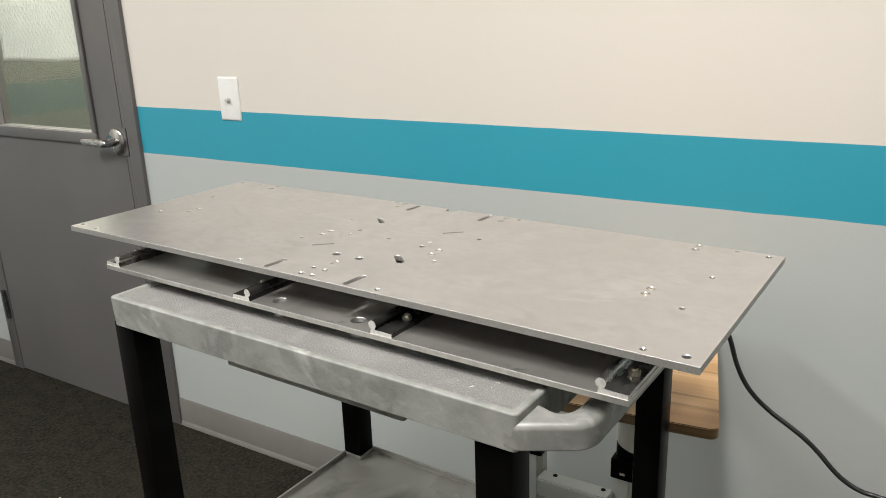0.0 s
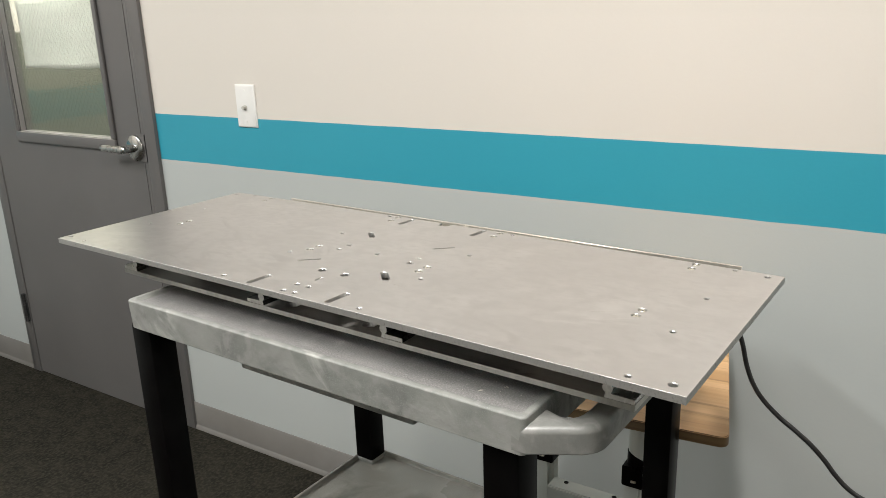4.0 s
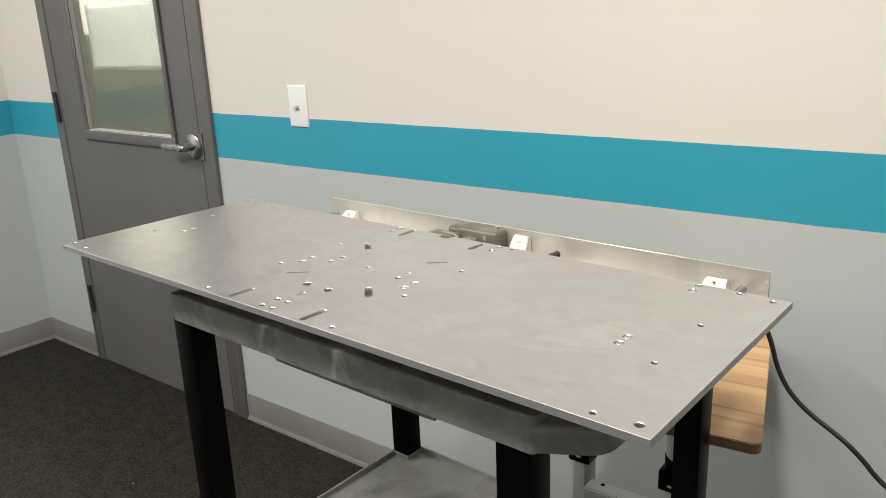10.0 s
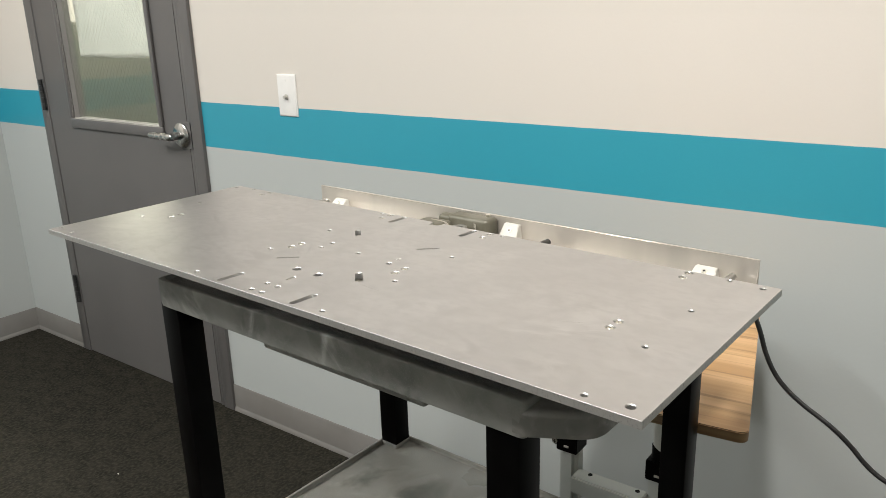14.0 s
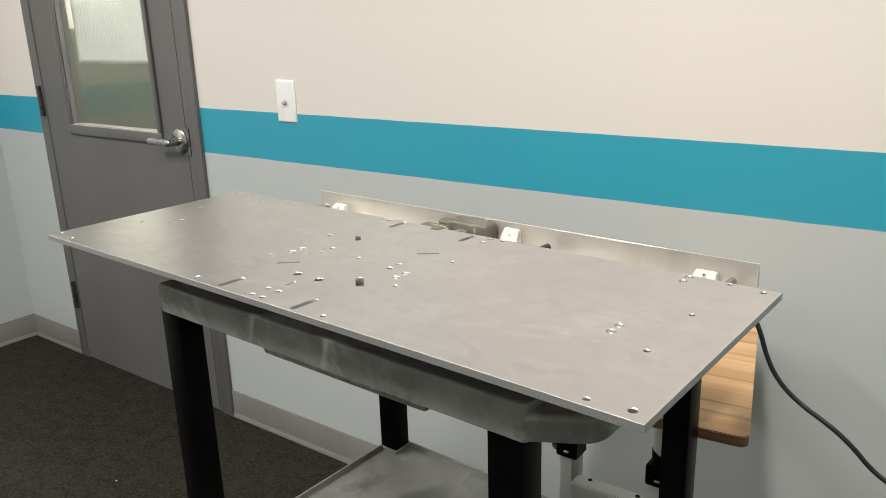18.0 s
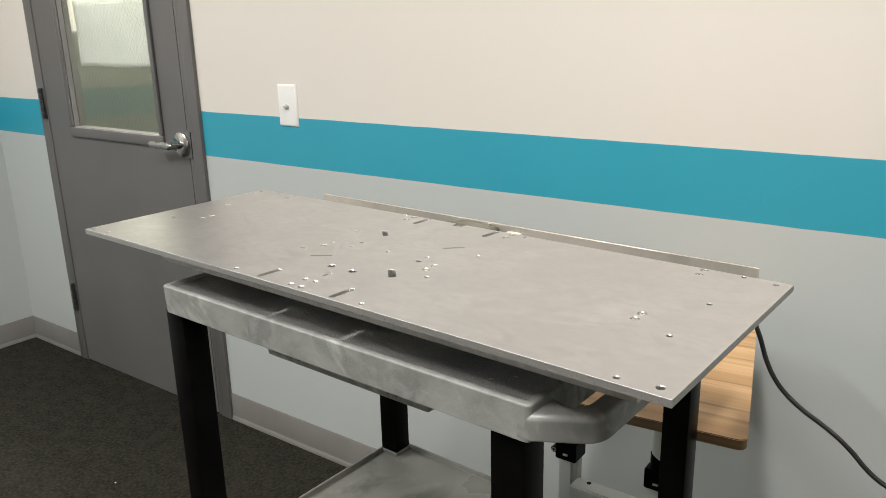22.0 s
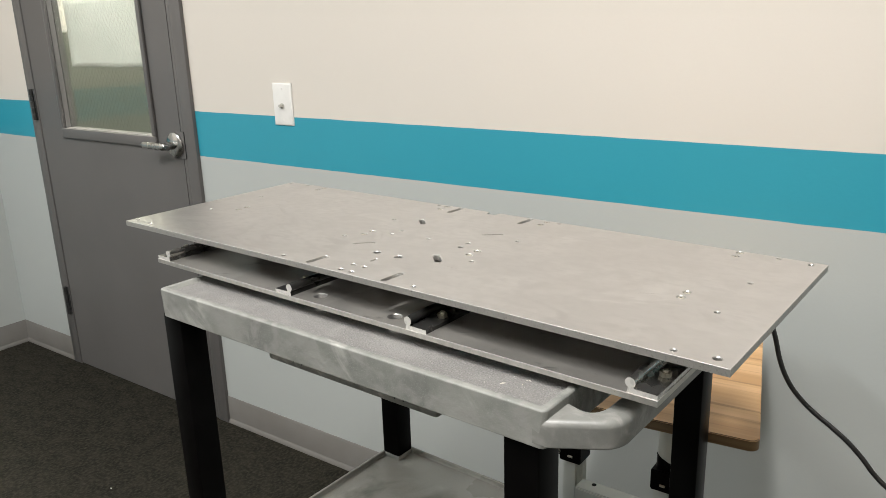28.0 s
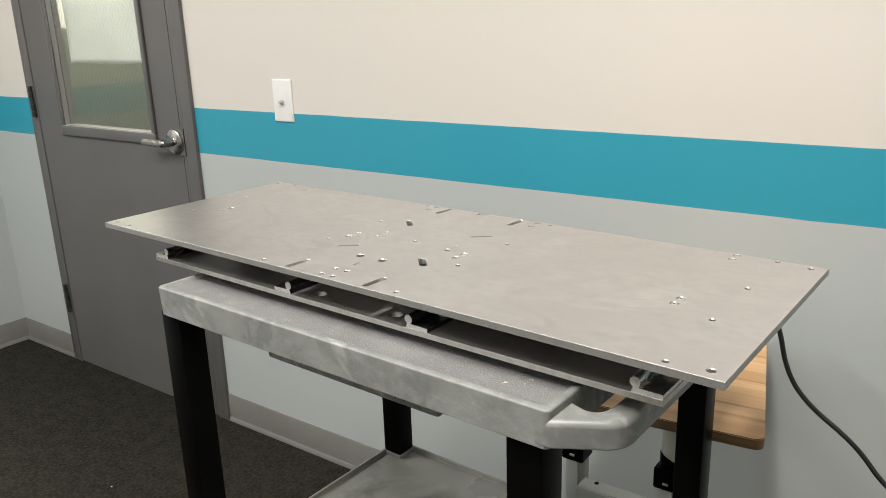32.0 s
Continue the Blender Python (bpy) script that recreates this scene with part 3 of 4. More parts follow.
        box(bm, lx - 0.0018, lx + LW + 0.0018, ly - 0.0018, ly + LW + 0.0018, 0.547, 0.5560, 0.0015, 2)
        part("leg_socket", bm, M_TRAY, leg)
    bm = bmesh.new()
    pan(bm, -0.312, 0.262, -0.09, 0.362, 0.515, 0.557, 0.0055, 0.0075)
    weighted(part("shelf", bm, (M_SHELF, M_SHELF), t, "scuffed grey lower tray"))
    return t


def plate_mesh(name, outline, holes, z0, z1, chamfer, mats):
    """A flat plate with chamfered holes through it. holes: closed outlines (x, y)."""
    bm = bmesh.new()
    loops, edges = [], []
    x_lo, x_hi = min(p[0] for p in outline), max(p[0] for p in outline)
    y_lo, y_hi = min(p[1] for p in outline), max(p[1] for p in outline)
    for k, pts in enumerate([outline] + holes):
        cx, cy = sum(p[0] for p in pts) / len(pts), sum(p[1] for p in pts) / len(pts)
        vs = []
        for x, y in pts:
            d = math.hypot(x - cx, y - cy)
            s = (d + chamfer) / d
            if k:
                x, y = cx + (x - cx) * s, cy + (y - cy) * s
            else:
                x = min(max(x, x_lo + chamfer * 0.3), x_hi - chamfer * 0.3)
                y = min(max(y, y_lo + chamfer * 0.3), y_hi - chamfer * 0.3)
            vs.append(bm.verts.new((x, y, z1)))
        loops.append(vs)
        edges += [bm.edges.new((vs[i], vs[(i + 1) % len(vs)])) for i in range(len(vs))]
    top = bmesh.ops.triangle_fill(bm, use_beauty=True, use_dissolve=False, edges=edges, normal=(0, 0, 1))
    fs = [g for g in top["geom"] if isinstance(g, bmesh.types.BMFace)]
    pairs = {}
    for k, vs in enumerate(loops):
        src = ([outline] + holes)[k]
        mid = [bm.verts.new((p[0], p[1], z1 - chamfer * (1 if k else 0.3))) for p in src]
        low = [bm.verts.new((p[0], p[1], z0)) for p in src]
        n = len(vs)
        for i in range(n):
            j = (i + 1) % n
            for a, b, mi in ((vs, mid, 3), (mid, low, 2)):
                f = bm.faces.new((a[i], a[j], b[j], b[i]))
                f.material_index, f.smooth = (1, n > 12) if k else (mi, False)
        for v, w in zip(vs, low):
            pairs[v] = w
    for f in fs:
        f.smooth = False
        bm.faces.new([pairs[v] for v in f.verts][::-1]).smooth = False
    return bm


def circle(x, y, r, n=16):
    return [(x + r * math.cos(k * math.tau / n), y + r * math.sin(k * math.tau / n)) for k in range(n)]


def slot(x0, y0, x1, y1, r, n=7):
    a = math.atan2(y1 - y0, x1 - x0)
    return [(x1 + r * math.cos(a - math.pi / 2 + k * math.pi / n), y1 + r * math.sin(a - math.pi / 2 + k * math.pi / n)) for k in range(n + 1)] + \
           [(x0 + r * math.cos(a + math.pi / 2 + k * math.pi / n), y0 + r * math.sin(a + math.pi / 2 + k * math.pi / n)) for k in range(n + 1)]


PX0, PX1, PY0, PY1, PZ, PT = -0.4505, 0.3835, -0.130, 0.174, 1.0342, 0.0067   # the sliding plate, run out to the front
MX0, MX1, MY0, MY1, MZ, MT = -0.3605, 0.3335, -0.033, 0.268, 0.998, 0.0055    # the fixed plate


CROWN = 0.0011
SLIDE = CART @ pose(0, 0, PZ, 0.2, 0.25) @ pose(0, 0, -PZ)   # the unit does not sit quite level


def sliding_plate():
    t = thing("sliding_plate", "large bare aluminium plate with drilled and slotted mounting holes", "metal plate")
    holes = []
    for x in (-0.406, -0.1305, 0.0655, 0.3355):                      # bearing rows
        for y in (-0.1205, -0.0215, 0.072, 0.169):
            holes.append(circle(x, y, 0.0026))
    for x, dx in ((-0.4425, 1), (0.369, -1)):
        for y in (-0.1165, 0.164):
            holes.append(circle(x, y, 0.0036 if (x > 0 and y < 0) else 0.003))
    for x in (-0.366, -0.1155, 0.048, 0.2945):                       # pairs
        for y in (-0.002, 0.0135, 0.153, 0.1685):
            holes.append(circle(x, y, 0.0041))
    for x in (-0.037, -0.021):
        for y in (-0.121, -0.101):
            holes.append(circle(x, y, 0.0028))
    for x in (-0.047, -0.014):
        holes.append(circle(x, -0.053, 0.0048))
    for y in (0.017, 0.035):
        holes.append(circle(-0.086, y, 0.0028))
    holes += [circle(-0.032, 0.024, 0.0026), circle(0.022, 0.0165, 0.0034)]
    for x, y in ((-0.0865, -0.1215), (0.027, -0.1215), (-0.0925, 0.145), (0.022, 0.145)):
        holes.append(slot(x, y, x + 0.0015, y + 0.024, 0.0036))
    holes += [slot(-0.095, -0.040, -0.078, -0.025, 0.0018), slot(0.0145, 0.0735, 0.0315, 0.0885, 0.0018), slot(-0.029, -0.081, -0.029, -0.073, 0.0015), slot(0.0195, 0.032, 0.0215, 0.0345, 0.0015),
              slot(-0.098, 0.0895, -0.0845, 0.0765, 0.0034), slot(0.0195, -0.0265, 0.0335, -0.0405, 0.0040)]
    nx, ny = -0.046, -0.026
    edge = [PX0 + (PX1 - PX0) * k / 24 for k in range(1, 24)]
    outline = [(PX0, PY0), *((x, PY0) for x in edge), (PX1, PY0), (PX1, PY1), *((x, PY1) for x in edge[::-1] if x > nx + 0.025), (nx + 0.018, PY1), (nx + 0.016, PY1 - 0.010), (nx + 0.003, PY1 - 0.012), (nx, PY1), *((x, PY1) for x in edge[::-1] if x < nx - 0.005), (PX0, PY1)]
    bm = plate_mesh("plate", outline, holes, PZ - PT, PZ, 0.0007, None)
    mid, half = (PX0 + PX1) / 2, (PX1 - PX0) / 2
    for v in bm.verts:                                               # the sheet is slightly crowned along its length
        v.co.z += CROWN * (1 - ((v.co.x - mid) / half) ** 2)
    for f in bm.faces:
        f.smooth = True
    sheet = part("plate", bm, (M_ALU, M_BORE, M_ALU_EDGE, M_EDGE_LINE), t, "mill-finish aluminium sheet, lightly scratched")
    normals = [(0, 0, 0)] * len(sheet.data.loops)
    for f in sheet.data.polygons:                                    # shade the crowned face by its true curve
        if f.material_index == 0 and abs(f.normal.z) > 0.9:
            for i in f.loop_indices:
                x = sheet.data.vertices[sheet.data.loops[i].vertex_index].co.x
                up = Vector((2 * CROWN * (x - mid) / half ** 2, 0, 1)).normalized()
                normals[i] = up if f.normal.z > 0 else -up
    sheet.data.normals_split_custom_set(normals)
    # button-head screws sunk in the paired holes
    for x in (-0.366, -0.1155, 0.048, 0.2945):
        for y in (-0.002, 0.0135, 0.153, 0.1685):
            z = PZ + CROWN * (1 - ((x - mid) / half) ** 2) - 0.0006
            bm = bmesh.new()
            cyl(bm, (x, y, z - 0.0050), (x, y, z - 0.0012), 0.0038, 20)
            cyl(bm, (x, y, z - 0.0012), (x, y, z), 0.0037, 20, 0.0024)
            cyl(bm, (x, y, z), (x, y, z + 0.00012), 0.0012, 6, mi=1)
            part("screw", bm, (M_BOLT, M_HINGE), sheet, "bright button-head screw")
    # fine scratches
    for x0, y0, x1, y1 in ((0.252, -0.017, 0.276, -0.005), (0.0405, -0.0485, 0.0740, -0.0525)):
        bm = bmesh.new()
        u = Vector((x1 - x0, y1 - y0, 0)).normalized()
        n = Vector((-u.y, u.x, 0)) * 0.00022
        lift = PZ + CROWN * (1 - (((x0 + x1) / 2 - mid) / half) ** 2) + 0.00012
        p, q = Vector((x0, y0, lift)), Vector((x1, y1, lift))
        vs = [bm.verts.new(c) for c in (p, (p + q) / 2 - n, q, (p + q) / 2 + n, (p + q) / 2 + Vector((0, 0, 0.00012)))]
        for i in range(4):
            bm.faces.new((vs[i], vs[(i + 1) % 4], vs[4]))
        part("scratch", bm, M_ALU_EDGE, t, "fine bright scratch")
    # bearing carriages under the plate
    for x in (-0.3435, -0.1105, 0.0825, 0.3155):
        for y in (0.01, 0.145):
            bm = bmesh.new()
            w = 0.021
            pr = [(-w, 1.0283), (-w, 1.006), (-0.0085, 1.006), (-0.0085, 1.0125), (-0.004, 1.0165), (0.004, 1.0165), (0.0085, 1.0125), (0.0085, 1.006), (w, 1.006), (w, 1.0283)]
            c = x + (0.0095 if x < -0.2 or -0.2 < x < 0 else -0.0095)
            vs = [[bm.verts.new((c + a, yy, z)) for a, z in pr] for yy in (y, y + 0.03)]
            for i in range(len(pr)):
                j = (i + 1) % len(pr)
                bm.faces.new((vs[0][i], vs[0][j], vs[1][j], vs[1][i]))
            bm.faces.new(vs[0])
            bm.faces.new(vs[1][::-1])
            part("bearing_carriage", bm, M_DARK_IRON, t)
    # drive nut that reaches down to the actuator
    bm = bmesh.new()
    box(bm, -0.05, -0.03, 0.13, 0.16, 1.004, PZ - PT - 0.0002, 0.002)
    part("drive_bracket", bm, M_DARK_IRON, t)
    return t


def hex_nut(bm, x, y, z, r, h):
    cyl(bm, (x, y, z), (x, y, z + h), r, 6)
    for f in bm.faces:
        f.smooth = False


def base_unit():
    t = thing("slide_base", "fixed aluminium base plate with four linear rails and a rear upstand", "slide base", at=SLIDE)
    holes = [circle(-0.071, -0.013, 0.0075, 24), circle(0.040, -0.013, 0.0075, 24)]
    outline = [(MX0, MY0), (MX1, MY0), (MX1, MY1), (MX0, MY1)]
    part("base_plate", plate_mesh("base_plate", outline, holes, MZ - MT, MZ, 0.0006, None), (M_BASEPLATE, M_BORE, M_MILLED, M_EDGE_LINE), t)
    for x, s in ((-0.3365, -1), (-0.1010, -1), (0.0740, 1), (0.3095, 1)):
        bm = bmesh.new()
        zc, r = 1.0072, 0.0046
        prof = [(s * 0.0235, MZ), (s * 0.0235, MZ + 0.0042), (s * 0.0035, MZ + 0.0046), (s * 0.0016, MZ + 0.0056)]
        arc = [(s * r * math.sin(a), zc - r * math.cos(a)) for a in [radians(25 + 310 * k / 20) for k in range(21)]]
        prof += arc + [(-s * 0.0016, MZ + 0.0056), (-s * 0.0030, MZ)]
        rings = [[(x + a, y, z) for a, z in prof] for y in (MY0 + 0.0008, MY1 - 0.010)]
        vs = loft(bm, rings)
        for f in bm.faces:
            f.smooth = False
        bm.faces.new(vs[0][::-1]).material_index = 1
        bm.faces.new(vs[1]).material_index = 1
        rail = part("rail", bm, (M_RAIL if abs(x + 0.0135) > 0.2 else M_RAIL_BLACK, M_CUT), t, "bare extruded aluminium round-bead rail" if abs(x + 0.0135) > 0.2 else "black anodised round-bead rail with a bare cut end")
        for y in (0.005, 0.115, 0.225):
            bm = bmesh.new()
            hex_nut(bm, x + s * 0.0145, y, MZ + 0.004, 0.0052, 0.0045)
            cyl(bm, (x + s * 0.0145, y, MZ + 0.004), (x + s * 0.0145, y, MZ + 0.0105), 0.0026, 12)
            part("bolt", bm, M_BOLT, rail, "brassy zinc nut and bolt end")
    part("rear_upstand", quick_box(MX0, MX1, MY1, MY1 + 0.003, MZ - MT, 1.0281, bevel=0.0003, seg=1), (M_SHEET,), t, "thin aluminium upstand along the back edge")
    for x, w, top in ((-0.3097, 0.0122, 1.0128), (0.0155, 0.0115, 1.0213), (0.278, 0.0122, 1.0115)):
        bm = bmesh.new()
        prof = [(0.248, MZ + 0.0002), (0.2675, MZ + 0.0002), (0.2675, top), (0.2615, top), (0.250, MZ + 0.004)]
        vs = [[bm.verts.new((x + sx * (w if z > 1.005 else w + 0.0025), y, z)) for y, z in prof] for sx in (-1, 1)]
        for i in range(5):
            j = (i + 1) % 5
            bm.faces.new((vs[0][i], vs[0][j], vs[1][j], vs[1][i]))
        bm.faces.new(vs[0])
        bm.faces.new(vs[1][::-1])
        bmesh.ops.bevel(bm, geom=list(bm.edges), offset=0.0009, segments=2, affect="EDGES")
        b = part("corner_block", bm, M_PLASTIC_W, t, "white plastic corner block")
        # screw square to the sloping face
        p, q = Vector((x, 0.250, MZ + 0.004)), Vector((x, 0.2615, top))
        n = (q - p).cross(Vector((1, 0, 0))).normalized()
        n = n if n.y < 0 else -n
        m = p.lerp(q, 0.62)
        bm = bmesh.new()
        cyl(bm, m, m + n * 0.0012, 0.0028, 18)
        cyl(bm, m + n * 0.0012, m + n * 0.0016, 0.0011, 6, mi=1)
        part("screw", bm, (M_BOLT, M_BLACK), b)
    # drive housing against the upstand
    bm = bmesh.new()
    box(bm, -0.076, -0.008, 0.2385, 0.2668, MZ + 0.0003, 1.0272, 0.006, 4)
    box(bm, -0.100, -0.070, 0.2470, 0.2662, MZ + 0.0004, 1.0225, 0.006, 4)
    for f in bm.faces:
        f.smooth = True
    h = part("drive_housing", bm, M_DARK_IRON, t, "olive-grey drive motor housing")
    bm = bmesh.new()
    cyl(bm, (-0.020, 0.258, 1.0268), (-0.020, 0.258, 1.0300), 0.0032, 14)
    part("screw", bm, M_BOLT, h)
    bm = bmesh.new()
    box(bm, -0.112, -0.064, 0.206, 0.2402, MZ + 0.0003, 1.0200, 0.007, 4)
    for f in bm.faces:
        f.smooth = True
    part("gear_cover", bm, M_DARK_IRON, h)
    bm = bmesh.new()
    cyl(bm, (-0.046, 0.228, MZ + 0.0003), (-0.046, 0.228, 1.0165), 0.0105, 24)
    cyl(bm, (-0.046, 0.228, 1.0165), (-0.046, 0.228, 1.0180), 0.0050, 6)
    part("pivot", bm, M_BORE, h, "bare metal pivot pin")
    # two bent light-edged flanges over the gears
    for x0, x1, y, z in ((-0.0935, -0.0585, 0.2235, 1.0212), (-0.050, -0.0245, 0.2385, 1.0222)):
        bm = bmesh.new()
        rings = []
        for k in range(9):
            u = k / 8
            x = x0 + (x1 - x0) * (1 - (1 - u) ** 1.6)
            zz = z - 0.0005 - 0.016 * max(0.0, u - 0.45) ** 2
            rings.append([(x + a, y + (0.004 if u < 0.3 else 0.004 - 0.008 * (u - 0.3)) + d, zz + e) for a, d, e in ((0, 0, 0), (0, -0.0014, 0), (0, -0.0014, -0.006), (0, 0, -0.006))])
        vs = loft(bm, rings)
        bm.faces.new(vs[0][::-1])
        bm.faces.new(vs[-1])
        for f in bm.faces:
            f.smooth = False
        part("flange", bm, M_SHEET, h, "bent sheet-metal flange")
    for x in (-0.30, 0.21):
        for y in (0.03, 0.22):
            part("rubber_pad", quick_box(x, x + 0.03, y, y + 0.03, TRAY_TOP - 0.006, MZ - MT + 0.0003, bevel=0.001), M_RUBBER, t)
    return t


def cable():
    t = thing("power_cable", "black round power cable hanging from the slide unit", "cable")
    pts = [(1.375, -0.60, 0.968), (1.398, -0.585, 0.975), (1.421, -0.565, 0.957), (1.4385, -0.55, 0.922), (1.4511, -0.55, 0.895), (1.4641, -0.55, 0.8569), (1.4752, -0.55, 0.8361), (1.4871, -0.55, 0.8218), (1.5077, -0.55, 0.8051), (1.5318, -0.55, 0.7904), (1.5488, -0.55, 0.7790), (1.5661, -0.55, 0.7641), (1.5836, -0.55, 0.7459), (1.6004, -0.55, 0.7333), (1.6162, -0.55, 0.7270), (1.6312, -0.55, 0.7255), (1.665, -0.55, 0.722), (1.75, -0.52, 0.68), (1.88, -0.48, 0.5), (2.0, -0.42, 0.2), (2.1, -0.35, 0.04), (2.3, -0.3, 0.02)]
    cu = bpy.data.curves.new("power_cable", "CURVE")
    cu.dimensions, cu.bevel_depth, cu.bevel_resolution, cu.resolution_u = "3D", 0.0030, 5, 10
    sp = cu.splines.new("BEZIER")
    sp.bezier_points.add(len(pts) - 1)
    for b, p in zip(sp.bezier_points, pts):
        b.co = p
        b.handle_left_type = b.handle_right_type = "AUTO"
    cu.materials.append(M_RUBBER)
    o = new("cord", cu)
    o.parent = t
    return t


DESK = pose(1.446, -0.536, 0.0015, 0, 0, 6.2)


def desk():
    """A narrow wooden-topped stand on a white steel frame; its near right corner is the origin."""
    t = thing("small_stand", "narrow oak-look table top on a white steel frame", "table", at=DESK)
    bm = bmesh.new()
    outline = [(x - 0.123 * y, y) for x, y in rounded(-0.30, 0.0, 0.0, 0.45, 0.014)]   # the end is cut askew
    lo, hi = prism(bm, outline, 0.7365, 0.7525)
    bm.normal_update()
    es = [e for e in bm.edges if (e.verts[0] in hi and e.verts[1] in hi) or (e.verts[0] in lo and e.verts[1] in lo)]
    bmesh.ops.bevel(bm, geom=es, offset=0.0012, segments=2, affect="EDGES")
    bm.normal_update()
    # upright faces take the shaded edge colour
    for f in bm.faces:
        f.material_index = 1 if abs(f.normal.z) < 0.3 else 0
    part("table_top", bm, (M_WOOD, M_WOOD_EDGE), t, "rounded oak laminate board")
    inv = DESK.inverted()

    def w(x, y, z):
        return inv @ Vector((x, y, z))
    for x in (1.066, 1.245):
        bm = bmesh.new()
        a = [w(x + dx, -0.285 + dy, 0) for dx, dy in ((-0.0195, -0.0195), (0.0195, -0.0195), (0.0195, 0.0195), (-0.0195, 0.0195))]
        prism(bm, [(p.x, p.y) for p in a], 0.0, 0.50)
        bmesh.ops.bevel(bm, geom=[e for e in bm.edges if abs(e.verts[0].co.z - e.verts[1].co.z) > 0.1], offset=0.010, segments=6, affect="EDGES")
        for f in bm.faces:
            f.smooth = len(f.verts) == 4
        post = part("post", bm, M_WHITE_STEEL, t, "white powder-coated steel tube")
        bm = bmesh.new()
        cyl(bm, w(x, -0.285, 0.50), w(x, -0.285, 0.738), 0.0165, 24)
        part("inner_tube", bm, M_WHITE_STEEL, post)
        bm = bmesh.new()
        a = [w(x + dx, -0.285 + dy, 0.475) for dx, dy in ((-0.0215, -0.024), (0.0215, -0.024), (0.0215, 0.022), (-0.0215, 0.022))]
        lo, hi = prism(bm, [(p.x, p.y) for p in a], 0.478, 0.518)
        bmesh.ops.bevel(bm, geom=list(bm.edges), offset=0.002, segments=2, affect="EDGES")
        clamp = part("clamp", bm, M_BLACK, post, "black plastic tube clamp")
        bm = bmesh.new()
        rings = []
        for rr, top in ((0.0185, 0), (0.0185, 1), (0.0168, 1), (0.0168, 0)):
            ring = []
            for k in range(24):
                an = k * math.tau / 24
                zt = 0.535 - 0.010 * math.cos(an - 0.6)
                p = w(x + rr * math.cos(an), -0.285 + rr * math.sin(an), zt if top else 0.517)
                ring.append((p.x, p.y, p.z))
            rings.append(ring)
        loft(bm, rings)
        part("sleeve", bm, M_BLACK, post)
        bm = bmesh.new()
        p = w(x - 0.003, -0.3115, 0.494)
        cyl(bm, p, w(x + 0.006, -0.3115, 0.494), 0.0022, 10)
        part("screw", bm, M_BOLT, clamp)
        if x < 1.2:
            bm = bmesh.new()
            cyl(bm, w(x - 0.0235, -0.294, 0.498), w(x - 0.0235, -0.3095, 0.498), 0.0068, 20)
            part("clamp_lug", bm, M_BLACK, clamp)
            bm = bmesh.new()
            cyl(bm, w(x - 0.0235, -0.3090, 0.498), w(x - 0.0235, -0.3112, 0.498), 0.0047, 20)
            part("clamp_screw", bm, M_BOLT, clamp, "steel cross-head clamp screw")
            bm = bmesh.new()
            for k in range(2):
                u, v = ((0.0036, 0.0008), (0.0008, 0.0036))[k]
                a = [w(x - 0.0235 + du, -0.3114 + dy, 0.498 + dv) for dy in (0.0, 0.0006) for du, dv in ((-u, -v), (u, -v), (u, v), (-u, v))]
                vs = [bm.verts.new(p) for p in a]
                for q in ((0, 1, 2, 3), (7, 6, 5, 4), (0, 4, 5, 1), (1, 5, 6, 2), (2, 6, 7, 3), (3, 7, 4, 0)):
                    bm.faces.new([vs[i] for i in q])
            part("cross_slot", bm, M_BLACK, clamp)
    bm = bmesh.new()
    a = [w(x, y, 0) for x, y in ((1.085, -0.326), (1.226, -0.326), (1.226, -0.29), (1.085, -0.29))]
    lo, hi = prism(bm, [(p.x, p.y) for p in a], 0.405, 0.442)
    bmesh.ops.bevel(bm, geom=list(bm.edges), offset=0.003, segments=2, affect="EDGES")
    bar = part("cross_bar", bm, M_WHITE_STEEL, t)
    for x in (1.114, 1.209):
        bm = bmesh.new()
        cyl(bm, w(x, -0.301, 0.442), w(x, -0.301, 0.4442), 0.0045, 16)
        part("hole_plug", bm, M_BLACK, bar)


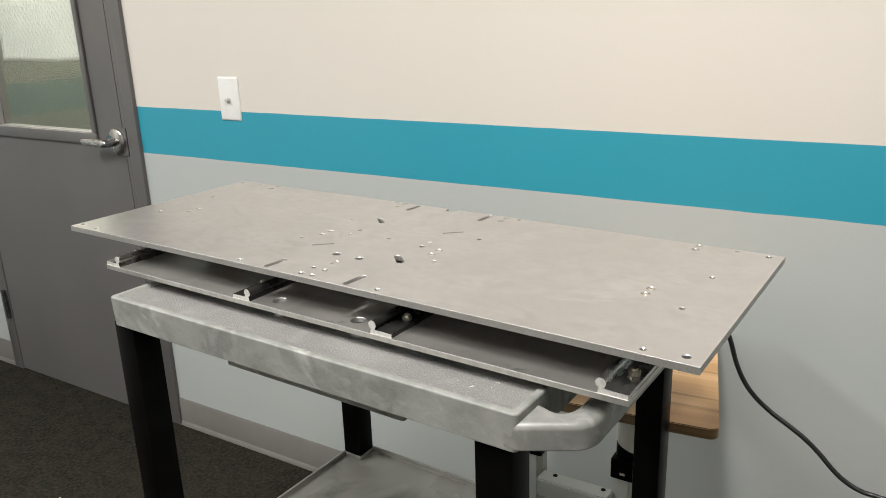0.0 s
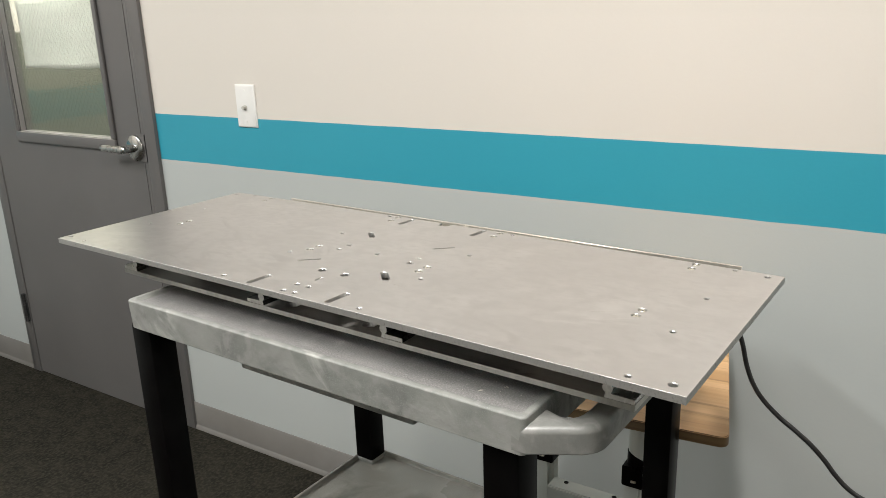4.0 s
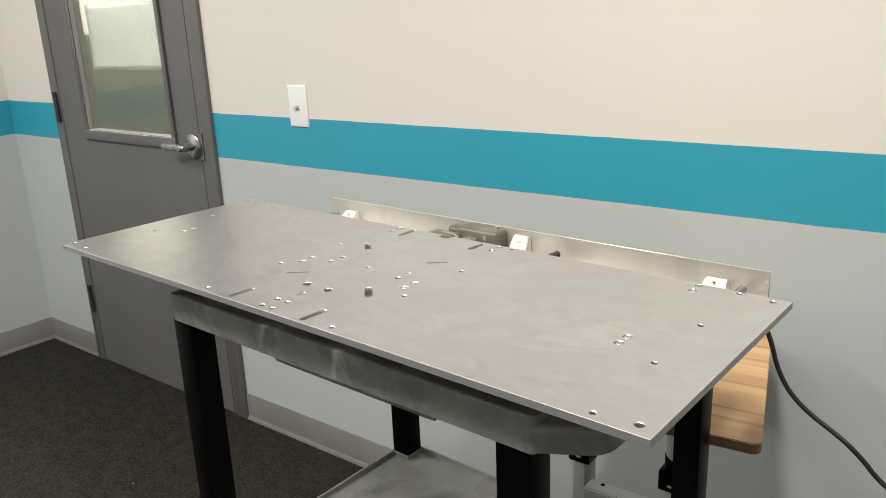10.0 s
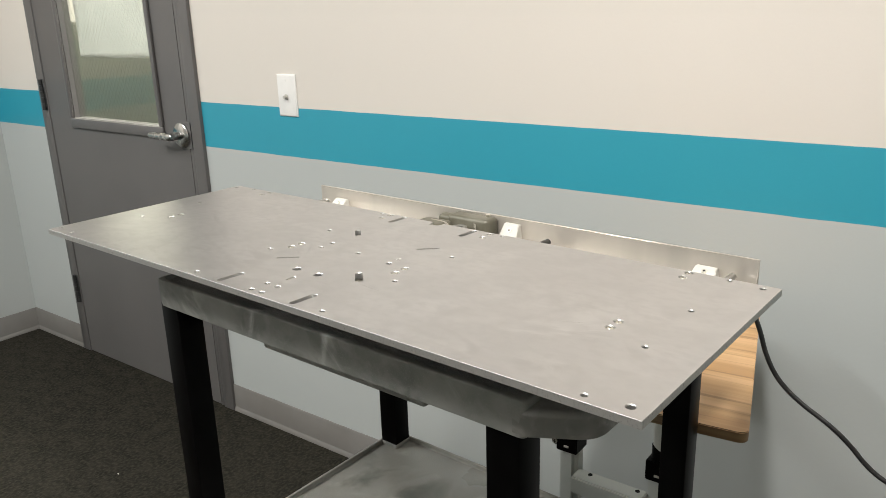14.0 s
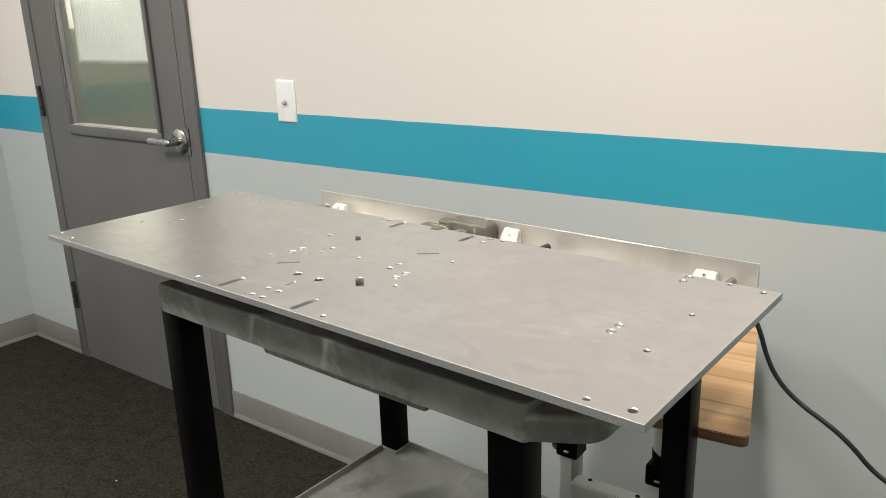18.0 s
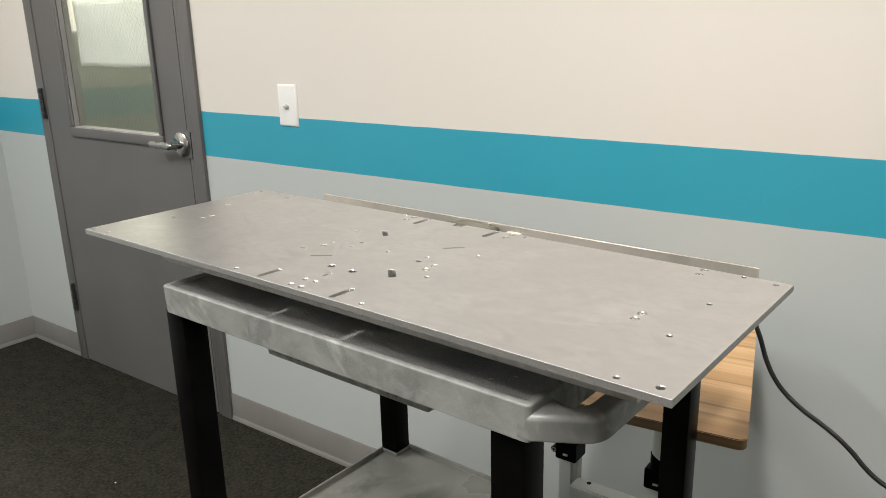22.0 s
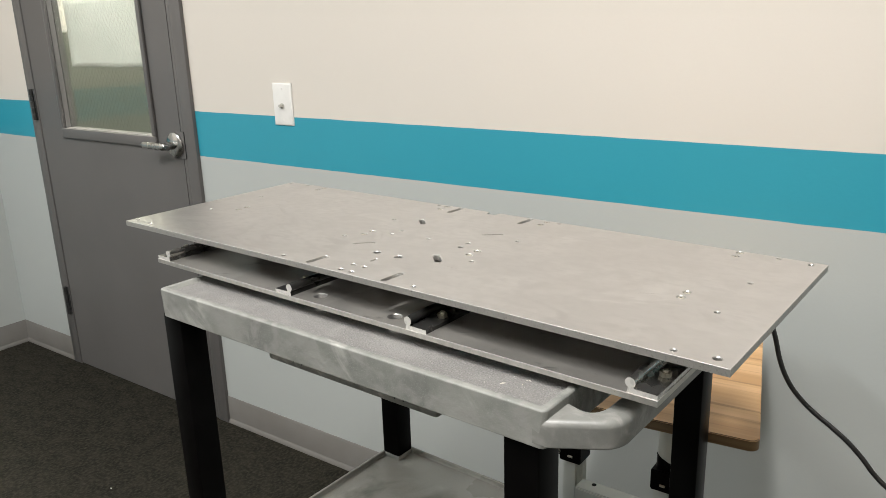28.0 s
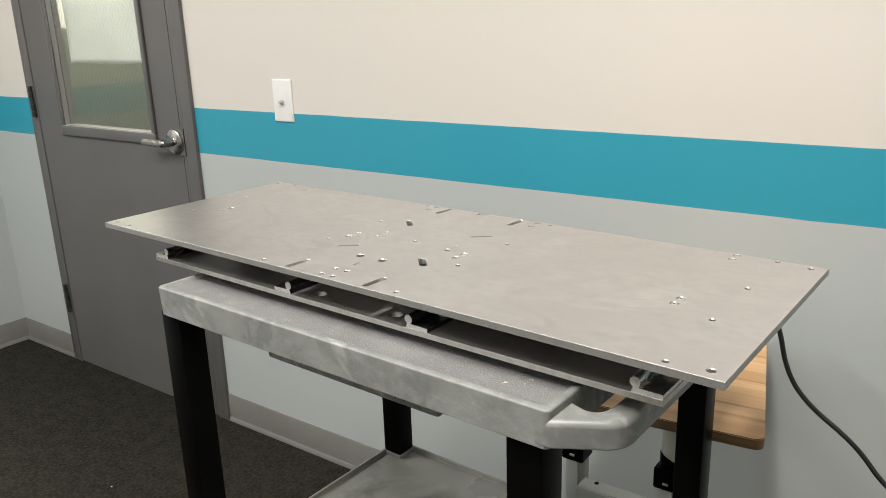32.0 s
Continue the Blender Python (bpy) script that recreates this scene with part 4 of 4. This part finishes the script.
def debris():
    """White plastic shavings on the tray and one crumb on the carpet."""
    rnd = random.Random(5)
    verts, faces = [], []
    for k in range(18):
        x, y = rnd.gauss(0.208, 0.022), rnd.gauss(-0.040, 0.013)
        if not (-0.27 < x < 0.238 and -0.066 < y < 0.0):
            continue
        a, L = rnd.uniform(0, math.tau), rnd.uniform(0.0004, 0.0013)
        d, n = Vector((math.cos(a), math.sin(a), 0)) * L, Vector((-math.sin(a), math.cos(a), 0)) * L * 0.35
        c = CART @ Vector((x, y, TRAY_TOP - TRAY_DEPTH))
        b = len(verts)
        verts += [c + d, c + n, c - d, c - n, c + Vector((0, 0, L * 0.6))]
        faces += [(b, b + 1, b + 4), (b + 1, b + 2, b + 4), (b + 2, b + 3, b + 4), (b + 3, b, b + 4), (b + 3, b + 2, b + 1, b)]
    for x, y, a, L in ((0.197, -0.048, 0.9, 0.0034), (0.214, -0.030, -0.4, 0.0026), (0.2, -0.026, 2.0, 0.0016)):
        d, n = Vector((math.cos(a), math.sin(a), 0)) * L, Vector((-math.sin(a), math.cos(a), 0)) * L * 0.22
        p = CART @ Vector((x, y, TRAY_TOP - TRAY_DEPTH))
        b = len(verts)
        verts += [p + d, p + n, p - d, p - n, p + Vector((0, 0, L * 0.35))]
        faces += [(b, b + 1, b + 4), (b + 1, b + 2, b + 4), (b + 2, b + 3, b + 4), (b + 3, b, b + 4), (b + 3, b + 2, b + 1, b)]
    me = bpy.data.meshes.new("shavings")
    me.from_pydata(verts, [], faces)
    me.materials.append(M_PLASTIC_W)
    tagged(new("shavings", me), "scattered white plastic shavings on the grey tray", "shavings", kind="stuff")
    bm = bmesh.new()
    bmesh.ops.create_icosphere(bm, subdivisions=1, radius=0.0028)
    for v in bm.verts:
        v.co = Vector((v.co.x * 1.3, v.co.y * 0.8, v.co.z * 0.6)) * (1 + 0.3 * noise.noise(v.co * 700))
    o = new("crumb", mesh("crumb", bm, M_PLASTIC_W))
    o.location = (-0.337, -0.462, 0.002)
    tagged(o, "tiny white crumb lying on the dark carpet", "crumb")


cart()
base_unit()
debris()
PLATE = sliding_plate()
CABLE = cable()
desk()


def motions():
    """The plate rests at the back, runs out to the front, waits, runs back and sets out again."""
    back = 0.1095
    rows = []
    for t, s in ((0.0, back), (0.8, back), (1.1, back - 0.001), (1.5, 0.1032), (2.0, 0.0956), (3.0, 0.0803), (3.5, 0.0725), (5.5, 0.0422), (6.0, 0.0349), (7.0, 0.0198), (8.0, 0.0046), (8.3, 0.0008), (8.6, 0.0), (12.0, 0.0), (18.9, 0.0), (19.1, 0.0012), (19.5, 0.0072), (20.0, 0.0141), (21.0, 0.0282), (22.0, 0.0423), (23.0, 0.0568), (24.0, 0.0715), (25.0, 0.0864), (25.5, 0.0932), (26.5, 0.1072), (26.8, 0.1092), (27.2, back), (29.9, back), (30.2, 0.1086), (30.5, 0.1045), (31.0, 0.0968), (32.0, 0.0822)):
        rows.append((t, SLIDE @ pose(0, s, 0)))
    walk(PLATE, rows)
    # the hanging cable sways by a centimetre: seconds, shift along x and z, turn
    hang = pose(1.48, -0.55, 0.84)
    sway = ((0.0, 0.0, 0.0, 0.0), (3.0, -0.001, 0.004, 2.4), (6.0, -0.0024, 0.0092, 4.6), (9.0, -0.003, 0.016, 0.8), (12.0, -0.003, 0.018, -0.67), (16.0, -0.002, 0.0195, -1.4), (20.0, -0.0002, 0.0206, -2.02), (25.0, 0.0007, 0.020, -0.1), (28.0, -0.0008, 0.0187, 2.4), (30.0, -0.0014, 0.0179, 3.4), (32.0, -0.0015, 0.016, 3.6))
    walk(CABLE, [(t, hang @ pose(dx, 0, dz, 0, turn) @ hang.inverted()) for t, dx, dz, turn in sway])


motions()
